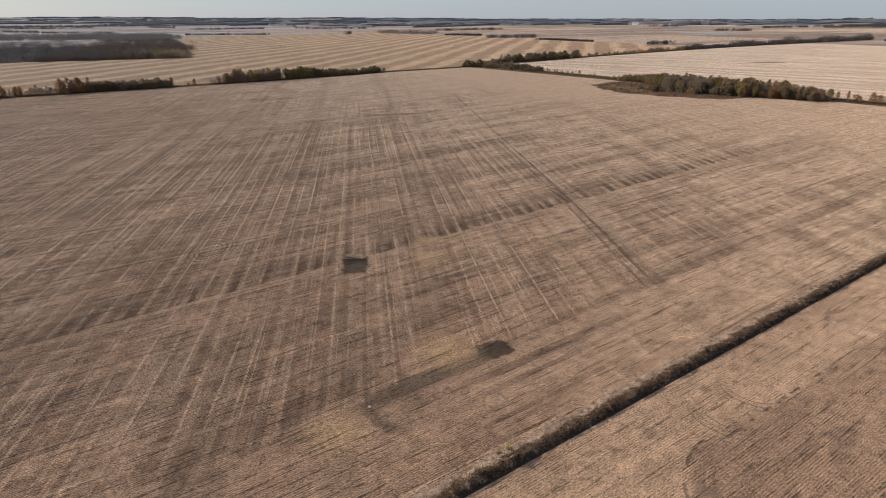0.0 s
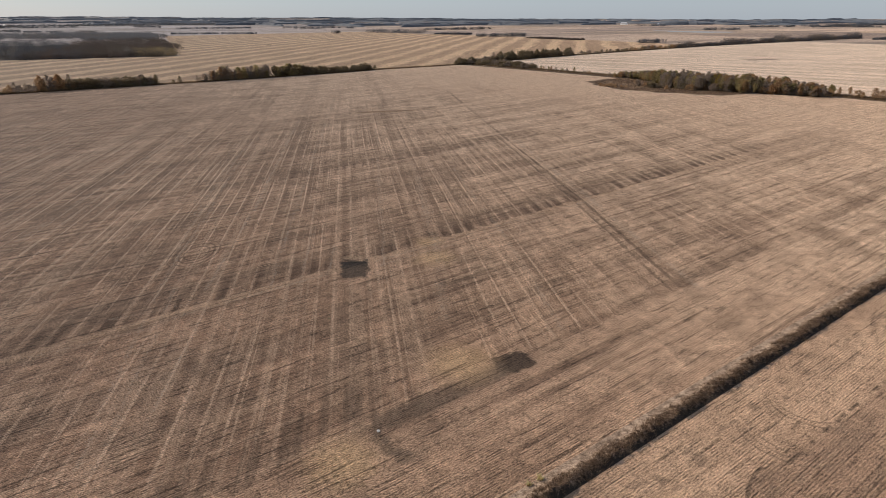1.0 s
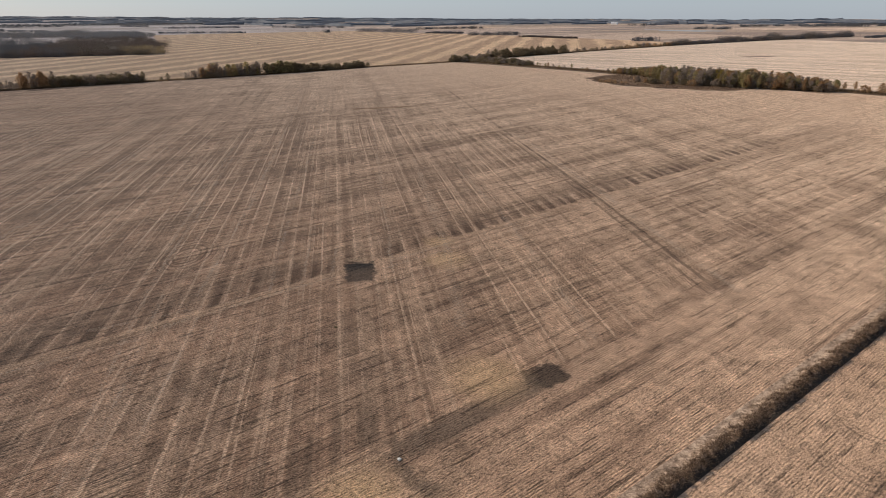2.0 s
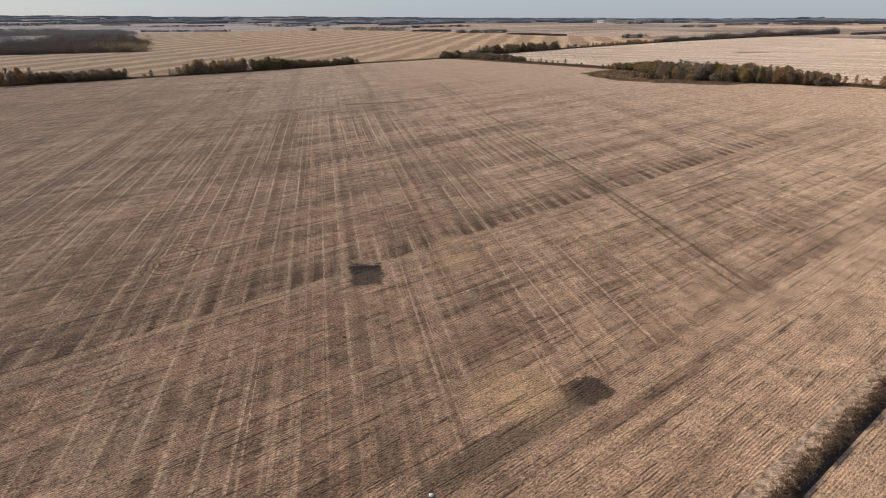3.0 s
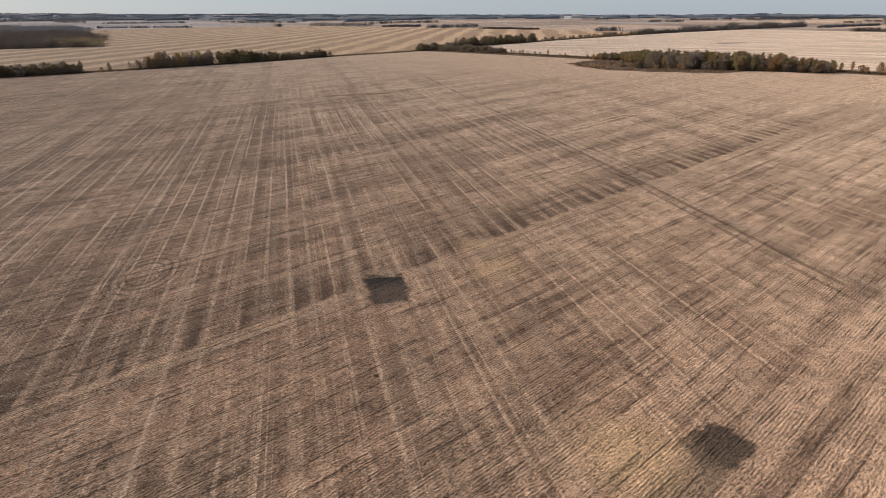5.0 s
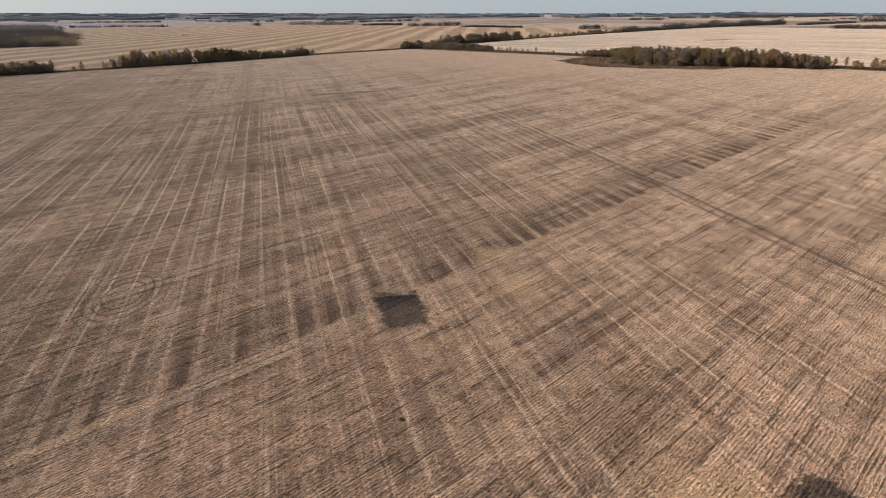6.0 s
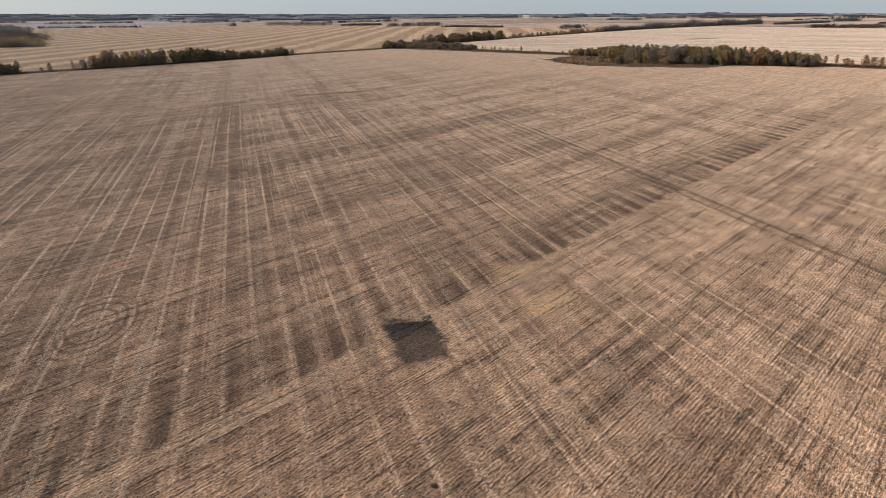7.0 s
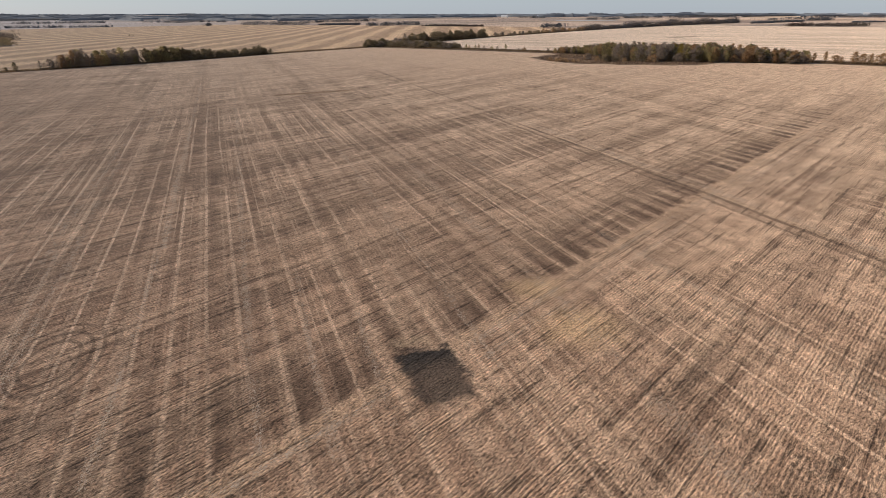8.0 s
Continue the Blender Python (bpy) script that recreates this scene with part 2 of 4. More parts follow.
def big_field_material():
    n = Land("big_field_stubble", 0.95).survey()
    P, u, d, q, s, qq, x, y, mid, small = n.pos, n.u, n.d, n.q, n.s, n.qq, n.x, n.y, n.mid, n.small
    base = n.stubble()

    def turn_line(d0, reach, su=0.35):
        """Dark bars where the combine set in: a sharp ragged foot that fades away from it."""
        foot = n.plus(d, n.mul(n.m("SUBTRACT", n.stretched(qq, s, 0.4, 0.0, 1, 11.0), 0.5), 2.4))
        return n.mul(n.soft(foot, d0 - su, d0 + su), n.soft(d, d0 + reach, d0 + 0.15 * reach))

    bars = n.soft(n.m("PINGPONG", n.plus(qq, n.mul(mid, 1.2)), 1.2), 0.3, 0.6)
    bars = n.mul(n.plus(0.3, n.mul(bars, 0.7)), n.plus(0.35, n.mul(n.soft(n.stretched(qq, s, 0.45, 0.02, 3, 81.0), 0.40, 0.58), 0.65)))
    # turning lines and scorched patches
    dark = (0.118, 0.080, 0.058)
    base = n.mix(n.mul(turn_line(81.8, 9.0), bars, n.plus(0.62, n.mul(small, 0.55)), n.soft(u, 200, 130), 0.95), base, dark)
    base = n.mix(n.mul(n.soft(d, 79.6, 81.0), n.soft(d, 82.0, 81.4), n.soft(u, 190, 120), 0.4), base, (0.52, 0.385, 0.27))
    base = n.mix(n.mul(turn_line(135.5, 9.0), bars, n.soft(u, 150, 110), n.soft(u, 20, 50), 0.55), base, dark)
    base = n.mix(n.mul(turn_line(46.2, 5.0), n.plus(n.box(66, 92, 40, 60, 2.5), n.mul(n.box(108, 132, 40, 60, 2.5), 0.8), n.mul(n.box(42, 65, 40, 60), 0.3)), n.plus(0.55, n.mul(bars, 0.2)), n.plus(0.5, n.mul(small, 0.6))), base, dark)
    base = n.mix(n.mul(n.box(37.2, 41.0, 44.6, 48.0, 0.4, 0.3, n.plus(u, n.mul(n.m("SUBTRACT", small, 0.5), 2.4)), n.plus(d, n.mul(n.m("SUBTRACT", small, 0.5), 2.4))), 0.9), base, (0.06, 0.047, 0.038))
    foot = n.plus(d, n.mul(u, -0.24))
    base = n.mix(n.mul(n.soft(foot, 42.9, 43.7), n.soft(foot, 52.5, 45.5), n.soft(u, 0, 4), n.soft(u, 27, 22), n.soft(n.stretched(qq, s, 0.75, 0.01, 3, 93.0), 0.45, 0.56), n.plus(0.2, n.mul(small, 0.9)), 0.85), base, (0.125, 0.094, 0.071))
    # square blackened patch with its pale rim
    rag = n.mul(n.m("SUBTRACT", small, 0.5), 3.0)
    pq, ps = n.plus(q, rag), n.plus(s, rag)
    base = n.mix(n.mul(n.box(-4.3, -0.4, 84.5, 91.0, 0.35, 0.5, pq, ps), n.plus(0.62, n.mul(small, 0.35), n.mul(n.soft(s, 87, 91), 0.25))), base, (0.052, 0.046, 0.042))
    base = n.mix(n.mul(n.box(-4.3, -0.9, 91.6, 93.0, 0.5, 0.4, pq, ps), 0.6), base, (0.46, 0.36, 0.26))
    # dark band along the headland, curling back at its end
    cu, cd = n.m("SUBTRACT", u, 26.3), n.m("SUBTRACT", d, 43.6)
    ring = n.m("SQRT", n.plus(n.mul(cu, cu), n.mul(cd, cd)))
    hook = n.mul(n.soft(n.m("ABSOLUTE", n.m("SUBTRACT", n.plus(ring, n.mul(rag, 0.8)), 4.9)), 1.1, 0.2), n.soft(u, 23.8, 22.6), n.soft(d, 39.4, 41.2))
    band = n.box(22.6, 38.0, 44.8, 47.4, 0.5, 0.6, u, n.plus(d, n.mul(rag, 0.5)))
    base = n.mix(n.mul(n.m("MAXIMUM", hook, band), n.plus(0.2, n.mul(small, 0.95))), base, (0.125, 0.100, 0.078))
    # concentric wheel marks of a turn
    tx, ty = n.m("SUBTRACT", x, -40.2), n.m("MULTIPLY", n.m("SUBTRACT", y, 95.0), 0.62)
    swirl = n.m("SQRT", n.plus(n.mul(tx, tx), n.mul(ty, ty)))
    base = n.mix(n.mul(n.soft(n.m("SINE", n.mul(n.plus(swirl, n.mul(mid, 1.2)), 8.4)), 0.2, 0.8), n.soft(swirl, 4.4, 3.8), n.soft(swirl, 0.9, 1.4), n.soft(n.noise(P, 0.3, 2), 0.3, 0.5), 0.6), base, (0.14, 0.098, 0.072))
    # ripe, yellower straw
    for yx, yy, yr in ((-10.2, 46.0, 4.2), (0.5, 60.5, 5.0), (-2.0, 90.0, 4.2), (-3.0, 97.0, 3.0)):
        gx, gy = n.m("SUBTRACT", x, yx), n.m("SUBTRACT", y, yy)
        gone = n.m("SQRT", n.plus(n.mul(gx, gx), n.mul(gy, gy)))
        base = n.mix(n.mul(n.soft(n.plus(gone, n.mul(n.m("SUBTRACT", small, 0.5), 4.0)), yr * 1.1, yr * 0.2), 0.75), base, (0.60, 0.445, 0.285))

    soil_shade = (0.115, 0.083, 0.062)
    # the sprayer's dark wheel marks
    for x0, y0, x1, y1, half, k in (
        (30.6, 76, 26.8, 118.2, 0.40, 0.62), (26.8, 118.2, 19.8, 175.7, 0.46, 0.68), (19.8, 175.7, 5.0, 297, 0.6, 0.5),
        (28.9, 76, 25.2, 118.2, 0.32, 0.5), (25.2, 118.2, 18.0, 175.7, 0.4, 0.6)):
        base = n.stroke(x0, y0, x1, y1, half, k, soil_shade, base)
    # trampled dark spots
    for u0, d0, u1, d1, half, k in ((44, 66.6, 56, 66.4, 0.8, 0.6), (50, 72.5, 56, 71.5, 1.6, 0.35), (27.5, 59.0, 31.5, 58.6, 1.1, 0.6), (41.5, 62, 44, 61.6, 1.0, 0.4)):
        base = n.stroke(*xy(u0, d0), *xy(u1, d1), half, k, (0.15, 0.112, 0.085), base)
    base = n.stroke(-30, 236, -8, 238, 2.2, 0.85, (0.20, 0.125, 0.07), base)
    base = n.stroke(-73, 359, -62, 357, 2.0, 0.9, (0.12, 0.095, 0.075), base)
    return n.finish(base, 1.0, 1.25)


def south_field_material():
    n = Land("south_field_stubble", 0.95).survey()
    P, u, d, x, y, mid, small, wob, along = n.pos, n.u, n.d, n.x, n.y, n.mid, n.small, n.wob, n.along
    # the field beyond the grass strip
    near = n.ramp(n.plus(n.mul(along, 0.45), n.mul(mid, 0.55)), (0.38, (0.31, 0.226, 0.166)), (0.5, (0.43, 0.315, 0.232)), (0.62, (0.51, 0.384, 0.286)))
    ox, oy = n.m("SUBTRACT", x, 30.3), n.m("SUBTRACT", y, 35.2)
    bow = n.m("SUBTRACT", 10.6, n.m("SQRT", n.plus(n.mul(ox, ox), n.mul(oy, oy))))
    straight = n.m("SUBTRACT", 21.6, d)
    ahead = n.soft(u, 44.0, 45.5)
    edge = n.plus(n.mul(straight, ahead), n.mul(bow, n.m("SUBTRACT", 1.0, ahead)), n.mul(n.m("SUBTRACT", wob, 0.5), 0.25))
    near = n.mix(n.mul(n.soft(edge, 0.0, 0.5), 0.7), near, (0.31, 0.222, 0.165))
    near = n.mix(n.mul(n.soft(edge, 0.0, -1.5), n.soft(d, 29.2, 27.5), 0.35), near, (0.50, 0.375, 0.275))
    broken = n.soft(n.stretched(u, d, 0.5, 0.5, 3, 77.0), 0.38, 0.6)
    near = n.mix(n.mul(n.soft(n.m("ABSOLUTE", n.plus(edge, n.mul(n.m("SUBTRACT", small, 0.5), 0.3))), 0.24, 0.08), n.soft(u, 76, 66), broken, 0.9), near, (0.11, 0.083, 0.062))
    # trampled ground inside the turn
    near = n.mix(n.mul(n.soft(n.m("ABSOLUTE", n.m("SUBTRACT", edge, 1.9)), 1.5, 0.4), n.soft(u, 64, 46), n.soft(n.plus(n.mul(small, 0.5), n.mul(mid, 0.5)), 0.40, 0.55), 0.75), near, (0.15, 0.115, 0.089))
    near = n.mix(n.mul(n.soft(n.m("ABSOLUTE", n.m("SUBTRACT", edge, 1.7)), 0.14, 0.05), n.soft(u, 56, 48), broken, 0.5), near, (0.55, 0.42, 0.31))
    near = n.mix(n.mul(n.soft(n.stretched(u, d, 0.12, 0.34, 5, 6.0), 0.53, 0.63), n.plus(0.15, n.mul(n.soft(edge, -0.2, 0.6), 0.85)), 0.62), near, (0.19, 0.143, 0.110))
    # set-in marks beside the grass strip
    near = n.mix(n.mul(n.soft(n.plus(n.mul(n.stretched(u, d, 0.45, 0.9, 3, 15.0), 0.7), n.mul(small, 0.3)), 0.54, 0.60), n.soft(d, 24.6, 25.6), n.soft(d, 28.4, 27.2), 0.6), near, (0.17, 0.128, 0.098))
    # short arcs of a turning wheel
    for cx, cy, r0, r1 in ((32.6, 51.6, 2.2, 4.6), (28.6, 47.9, 2.6, 5.0)):
        ax, ay = n.m("SUBTRACT", x, cx), n.m("SUBTRACT", y, cy)
        arc = n.plus(n.m("SQRT", n.plus(n.mul(ax, ax), n.mul(ay, ay))), n.mul(n.m("SUBTRACT", mid, 0.5), 0.8))
        near = n.mix(n.mul(n.soft(n.m("SINE", n.mul(arc, 9.0)), 0.3, 0.9), n.soft(arc, r1, r1 - 0.4), n.soft(arc, r0, r0 + 0.3), n.soft(n.plus(n.mul(ax, -0.6), n.mul(ay, -0.8)), 1.4, 2.6), n.plus(0.2, n.mul(small, 0.6))), near, (0.17, 0.13, 0.098))
    base = near
    return n.finish(base, 0.8, 1.1)


def far_fields_material():
    n = Land("far_fields", 0.95).survey()
    P, u, d, x, y, r, mid, small, wob, big, along3 = n.pos, n.u, n.d, n.x, n.y, n.r, n.mid, n.small, n.wob, n.big, n.along3
    base = n.stubble()
    # ---- the neighbouring fields; the boundary lines ----
    line = n.plus(368.0, n.mul(n.soft(u, 195, 270), -14.0), n.mul(n.soft(u, 264, 520), -9.0), n.mul(n.soft(u, 500, 850), -8.0))
    north = n.m("SUBTRACT", d, line)
    east = n.m("SUBTRACT", n.dot(P, (0.82, 0.573, 0)), 269.4)
    # swathed field beyond the belt: pale and tan lanes thirteen metres wide
    fa = radians(13.1)
    fq = n.plus(n.dot(P, (math.cos(fa), -math.sin(fa), 0)), n.mul(n.m("SUBTRACT", n.noise(P, 0.004, 1), 0.5), 8.0))
    fs = n.dot(P, (math.sin(fa), math.cos(fa), 0))
    swath = n.m("PINGPONG", n.plus(fq, n.mul(n.stretched(fq, fs, 0.06, 0.022, 6, 8.0), 17.0), 17.4), 13.4)
    straw = n.mix(n.mul(n.soft(n.plus(swath, n.mul(mid, 7.0)), 6.5, 11.5), n.plus(-0.15, n.mul(along3, 0.7), n.mul(n.stretched(fq, fs, 0.3, 0.03, 5, 12.0), 1.3))), (0.68, 0.515, 0.35), (0.40, 0.288, 0.20))
    straw = n.mix(n.mul(n.soft(big, 0.5, 0.66), 0.4), straw, (0.56, 0.405, 0.285))
    # pale field to the east
    eb = radians(133)
    ea = n.stretched(n.dot(P, (math.sin(eb), math.cos(eb), 0)), n.dot(P, (math.cos(eb), -math.sin(eb), 0)), 0.012, 0.13, 6, 21.0)
    east_col = n.mix(n.soft(ea, 0.40, 0.60), (0.62, 0.515, 0.42), (0.83, 0.71, 0.595))
    east_col = n.mix(n.mul(n.box(-0.5, 0.5, -0.5, 0.5, 0.15, 0.1, n.mul(n.m("SUBTRACT", x, 221), 0.045), n.mul(n.m("SUBTRACT", y, 420), 0.10)), 0.8), east_col, (0.20, 0.15, 0.115))
    base = n.mix(n.soft(n.plus(east, n.mul(wob, 2.0)), 0.0, 2.0), base, east_col)
    base = n.mix(n.soft(n.plus(north, n.mul(wob, 2.0)), 0.0, 2.0), base, straw)
    # brown grass along the boundaries
    verge = n.mix(small, (0.075, 0.050, 0.032), (0.15, 0.102, 0.064))
    kn = n.soft(n.m("ABSOLUTE", n.plus(north, n.mul(wob, 2.0))), 3.6, 2.4)
    ke = n.mul(n.soft(n.m("ABSOLUTE", n.plus(east, n.mul(wob, 2.0), n.soft(d, 120, 60))), 3.4, 2.2), n.soft(d, 357, 350))
    base = n.mix(n.m("MAXIMUM", kn, ke), base, verge)
    # slough in front of the grove and a strip beneath it, darker brown
    lx, ly = n.mul(n.m("SUBTRACT", u, 254.0), 1 / 25), n.mul(n.m("SUBTRACT", d, 178.0), 1 / 42)
    slough = n.m("SQRT", n.plus(n.mul(lx, lx), n.mul(ly, ly)))
    brown_floor = n.m("MAXIMUM", n.soft(n.plus(slough, n.mul(n.m("SUBTRACT", mid, 0.5), 0.5)), 1.02, 0.94), n.mul(n.soft(n.plus(u, n.mul(mid, 5.0)), 258, 260), n.soft(u, 273, 271), n.soft(d, 106, 118), n.soft(d, 190, 180)))
    base = n.mix(brown_floor, base, n.mix(n.soft(n.plus(n.mul(mid, 0.5), n.mul(small, 0.5)), 0.42, 0.58), (0.11, 0.073, 0.05), (0.27, 0.195, 0.132)))
    # far parcels of land; distance haze is put into these greyed colours
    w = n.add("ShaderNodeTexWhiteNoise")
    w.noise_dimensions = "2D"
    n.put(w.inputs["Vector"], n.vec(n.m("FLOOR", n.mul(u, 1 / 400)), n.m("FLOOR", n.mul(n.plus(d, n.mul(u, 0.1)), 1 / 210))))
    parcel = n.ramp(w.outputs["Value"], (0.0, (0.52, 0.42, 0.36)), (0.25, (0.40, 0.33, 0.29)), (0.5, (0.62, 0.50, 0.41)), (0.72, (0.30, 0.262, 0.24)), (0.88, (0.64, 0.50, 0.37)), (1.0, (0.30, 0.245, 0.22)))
    # haze painted in as a paler, bluer tone to the west
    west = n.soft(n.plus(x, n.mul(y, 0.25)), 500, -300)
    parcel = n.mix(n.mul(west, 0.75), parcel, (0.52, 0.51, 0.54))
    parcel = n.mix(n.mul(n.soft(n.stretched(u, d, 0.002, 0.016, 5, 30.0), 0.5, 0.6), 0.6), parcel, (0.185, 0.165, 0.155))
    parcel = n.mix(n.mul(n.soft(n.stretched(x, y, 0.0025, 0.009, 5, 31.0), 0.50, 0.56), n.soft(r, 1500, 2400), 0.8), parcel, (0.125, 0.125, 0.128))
    sedge = n.mul(n.soft(n.dot(P, (0.901, 0.433, 0)), 492, 496), n.soft(north, 0, 4))
    wood = n.mul(n.soft(n.dot(P, (-0.404, 0.915, 0)), 614, 618), n.soft(n.dot(P, (-0.916, -0.401, 0)), -20, -16))
    outside = n.m("MAXIMUM", n.m("MAXIMUM", sedge, wood), n.soft(n.dot(P, (-0.684, 0.730, 0)), 1124, 1130))
    outside = n.m("MAXIMUM", outside, n.mul(n.soft(u, 700, 705), n.soft(north, 2, -2)))
    litter = n.mul(wood, n.m("MAXIMUM", n.soft(n.dot(P, (-0.404, 0.915, 0)), 915, 890), n.mul(n.soft(x, -415, -400), n.soft(n.dot(P, (-0.404, 0.915, 0)), 930, 900))))
    parcel = n.mix(litter, parcel, (0.075, 0.062, 0.05))
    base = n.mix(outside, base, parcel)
    return n.finish(base, 0.8, 1.25)


def leaf_material(name, a, b):
    n = Nodes(name, 0.7)
    g = n.add("ShaderNodeNewGeometry")
    o = n.add("ShaderNodeObjectInfo")
    k = n.plus(n.mul(g.outputs["Random Per Island"], 0.75), n.mul(o.outputs["Random"], 0.4), -0.07)
    col = n.mix(n.soft(k, 0, 1), a, b)
    mat = n.done(col, 0.4)
    thin, both = n.add("ShaderNodeBsdfTranslucent"), n.add("ShaderNodeMixShader")
    n.put(thin.inputs["Color"], col)
    both.inputs[0].default_value = 0.5
    n.put(both.inputs[1], n.out.outputs[0])
    n.put(both.inputs[2], thin.outputs[0])
    n.put(n.tree.nodes["Material Output"].inputs["Surface"], both.outputs[0])
    return mat


def bark_material(name, a, b):
    n = Nodes(name, 0.85)
    k = n.noise(n.vec(n.mul(n.dot(n.pos, (1, 0, 0)), 6), n.mul(n.dot(n.pos, (0, 1, 0)), 6), n.mul(n.dot(n.pos, (0, 0, 1)), 1.5)), 1.0, 3)
    n.bump(k, 0.5, 0.03)
    return n.done(n.mix(n.soft(k, 0.35, 0.65), a, b))


def plain_material(name, a, b, scale, rough=0.8):
    n = Nodes(name, rough)
    return n.done(n.mix(n.soft(n.noise(n.pos, scale, 3), 0.35, 0.65), a, b))


def wood_material(name, a, b, c, through_light=0.5):
    """Canopy seen from afar: colour goes from crown to crown."""
    n = Nodes(name, 0.85)
    crown, stand, twig = n.noise(n.pos, 0.16, 3, 0.6), n.noise(n.pos, 0.025, 2), n.noise(n.pos, 1.1, 3, 0.7)
    col = n.mix(n.soft(n.plus(n.mul(crown, 0.6), n.mul(twig, 0.4)), 0.36, 0.62), a, b)
    col = n.mix(n.soft(n.plus(n.mul(stand, 0.6), n.mul(crown, 0.4)), 0.48, 0.6), col, c)
    mat = n.done(col, 0.5)
    thin, both = n.add("ShaderNodeBsdfTranslucent"), n.add("ShaderNodeMixShader")
    n.put(thin.inputs["Color"], col)
    both.inputs[0].default_value = through_light
    n.put(both.inputs[1], n.out.outputs[0])
    n.put(both.inputs[2], thin.outputs[0])
    n.put(n.tree.nodes["Material Output"].inputs["Surface"], both.outputs[0])
    return mat


FIELDS = [big_field_material(), south_field_material(), far_fields_material()]
WOODS = {
    # slate, ash and pale: distance haze put into the base colours as blue-grey
    "slate": wood_material("leafless_poplar_wood", (0.066, 0.071, 0.083), (0.118, 0.118, 0.126), (0.105, 0.092, 0.084), 0.2),
    "auburn": wood_material("autumn_wood", (0.078, 0.064, 0.059), (0.16, 0.117, 0.096), (0.115, 0.095, 0.074), 0.2),
    "ash": wood_material("haze_grey_wood", (0.095, 0.10, 0.112), (0.14, 0.143, 0.155), (0.125, 0.117, 0.115)),
    "pale": wood_material("haze_pale_wood", (0.098, 0.108, 0.126), (0.135, 0.145, 0.162), (0.12, 0.122, 0.13), 0.0),
}
LEAVES = {
    "olive": leaf_material("leaves_olive", (0.169, 0.140, 0.065), (0.429, 0.338, 0.156)),
    "dark": leaf_material("leaves_dark", (0.104, 0.083, 0.052), (0.260, 0.198, 0.117)),
    "rust": leaf_material("leaves_rust", (0.202, 0.117, 0.062), (0.507, 0.325, 0.169)),
    "grey": leaf_material("twigs_grey", (0.163, 0.127, 0.104), (0.338, 0.267, 0.208)),
    "gold": leaf_material("leaves_gold", (0.156, 0.111, 0.026), (0.351, 0.260, 0.072)),
    "slate": leaf_material("leaves_slate", (0.070, 0.070, 0.073), (0.112, 0.106, 0.101)),
    # ash and pale twigs hold the far haze in their colour
    "ash": leaf_material("twigs_haze_grey", (0.10, 0.104, 0.112), (0.14, 0.143, 0.148)),
    "auburn": leaf_material("leaves_auburn", (0.105, 0.08, 0.066), (0.155, 0.115, 0.09)),
    "pale": leaf_material("twigs_haze_pale", (0.145, 0.15, 0.162), (0.19, 0.195, 0.205)),
}
BARK = bark_material("bark_grey", (0.10, 0.085, 0.070), (0.27, 0.245, 0.21))
STRAW = leaf_material("straw", (0.25, 0.176, 0.126), (0.45, 0.332, 0.243))
BLEACHED = plain_material("bleached_straw", (0.325, 0.248, 0.187), (0.455, 0.352, 0.27), 3.0, 0.9)
VERGE = leaf_material("verge_grass", (0.085, 0.058, 0.036), (0.25, 0.172, 0.108))
GRASS = leaf_material("dead_grass", (0.075, 0.047, 0.031), (0.36, 0.245, 0.162))
YELLOW = leaf_material("yellow_weed", (0.46, 0.38, 0.20), (0.78, 0.66, 0.40))
WHITE = plain_material("painted_metal", (0.62, 0.62, 0.62), (0.72, 0.72, 0.71), 0.3, 0.5)
ROOF = plain_material("roof_sheet", (0.30, 0.31, 0.33), (0.42, 0.43, 0.45), 0.3, 0.45)
STONE = plain_material("field_stone", (0.42, 0.40, 0.37), (0.62, 0.60, 0.56), 6.0)


# ---- building helpers ----
def mesh_of(name, verts, faces, material):
    me = bpy.data.meshes.new(name)
    me.from_pydata(verts, [], faces)
    me.materials.append(material)
    return me


def quads(name, corners, material, size=4):
    """One mesh of many loose faces; corners: (count, size, 3)."""
    corners = np.asarray(corners, np.float32)
    c = len(corners)
    me = bpy.data.meshes.new(name)
    me.vertices.add(c * size)
    me.vertices.foreach_set("co", corners.ravel())
    me.loops.add(c * size)
    me.loops.foreach_set("vertex_index", np.arange(c * size, dtype=np.int32))
    me.polygons.add(c)
    me.polygons.foreach_set("loop_start", np.arange(0, c * size, size, dtype=np.int32))
    me.update(calc_edges=True)
    me.materials.append(material)
    return me


def part(name, bm, material, parent, label=""):
    me = bpy.data.meshes.new(name)
    bm.to_mesh(me)
    bm.free()
    me.materials.append(material)
    ob = new(name, me)
    ob.parent = parent
    return tagged(ob, label)


def at_ground(x, y, sink=0.0):
    return Vector((x, y, float(ground_z(x, y)) - sink))


# ---- the land: one sheet to the horizon ----
def spread(lo, hi, fine, grow, centre):
    """Steps that widen away from centre."""
    out = [centre]
    for sign, end in ((1, hi), (-1, lo)):
        v, h = centre, fine
        while (v - end) * sign < 0:
            v += sign * h
            h *= grow
            out.append(v)
    return sorted(out)


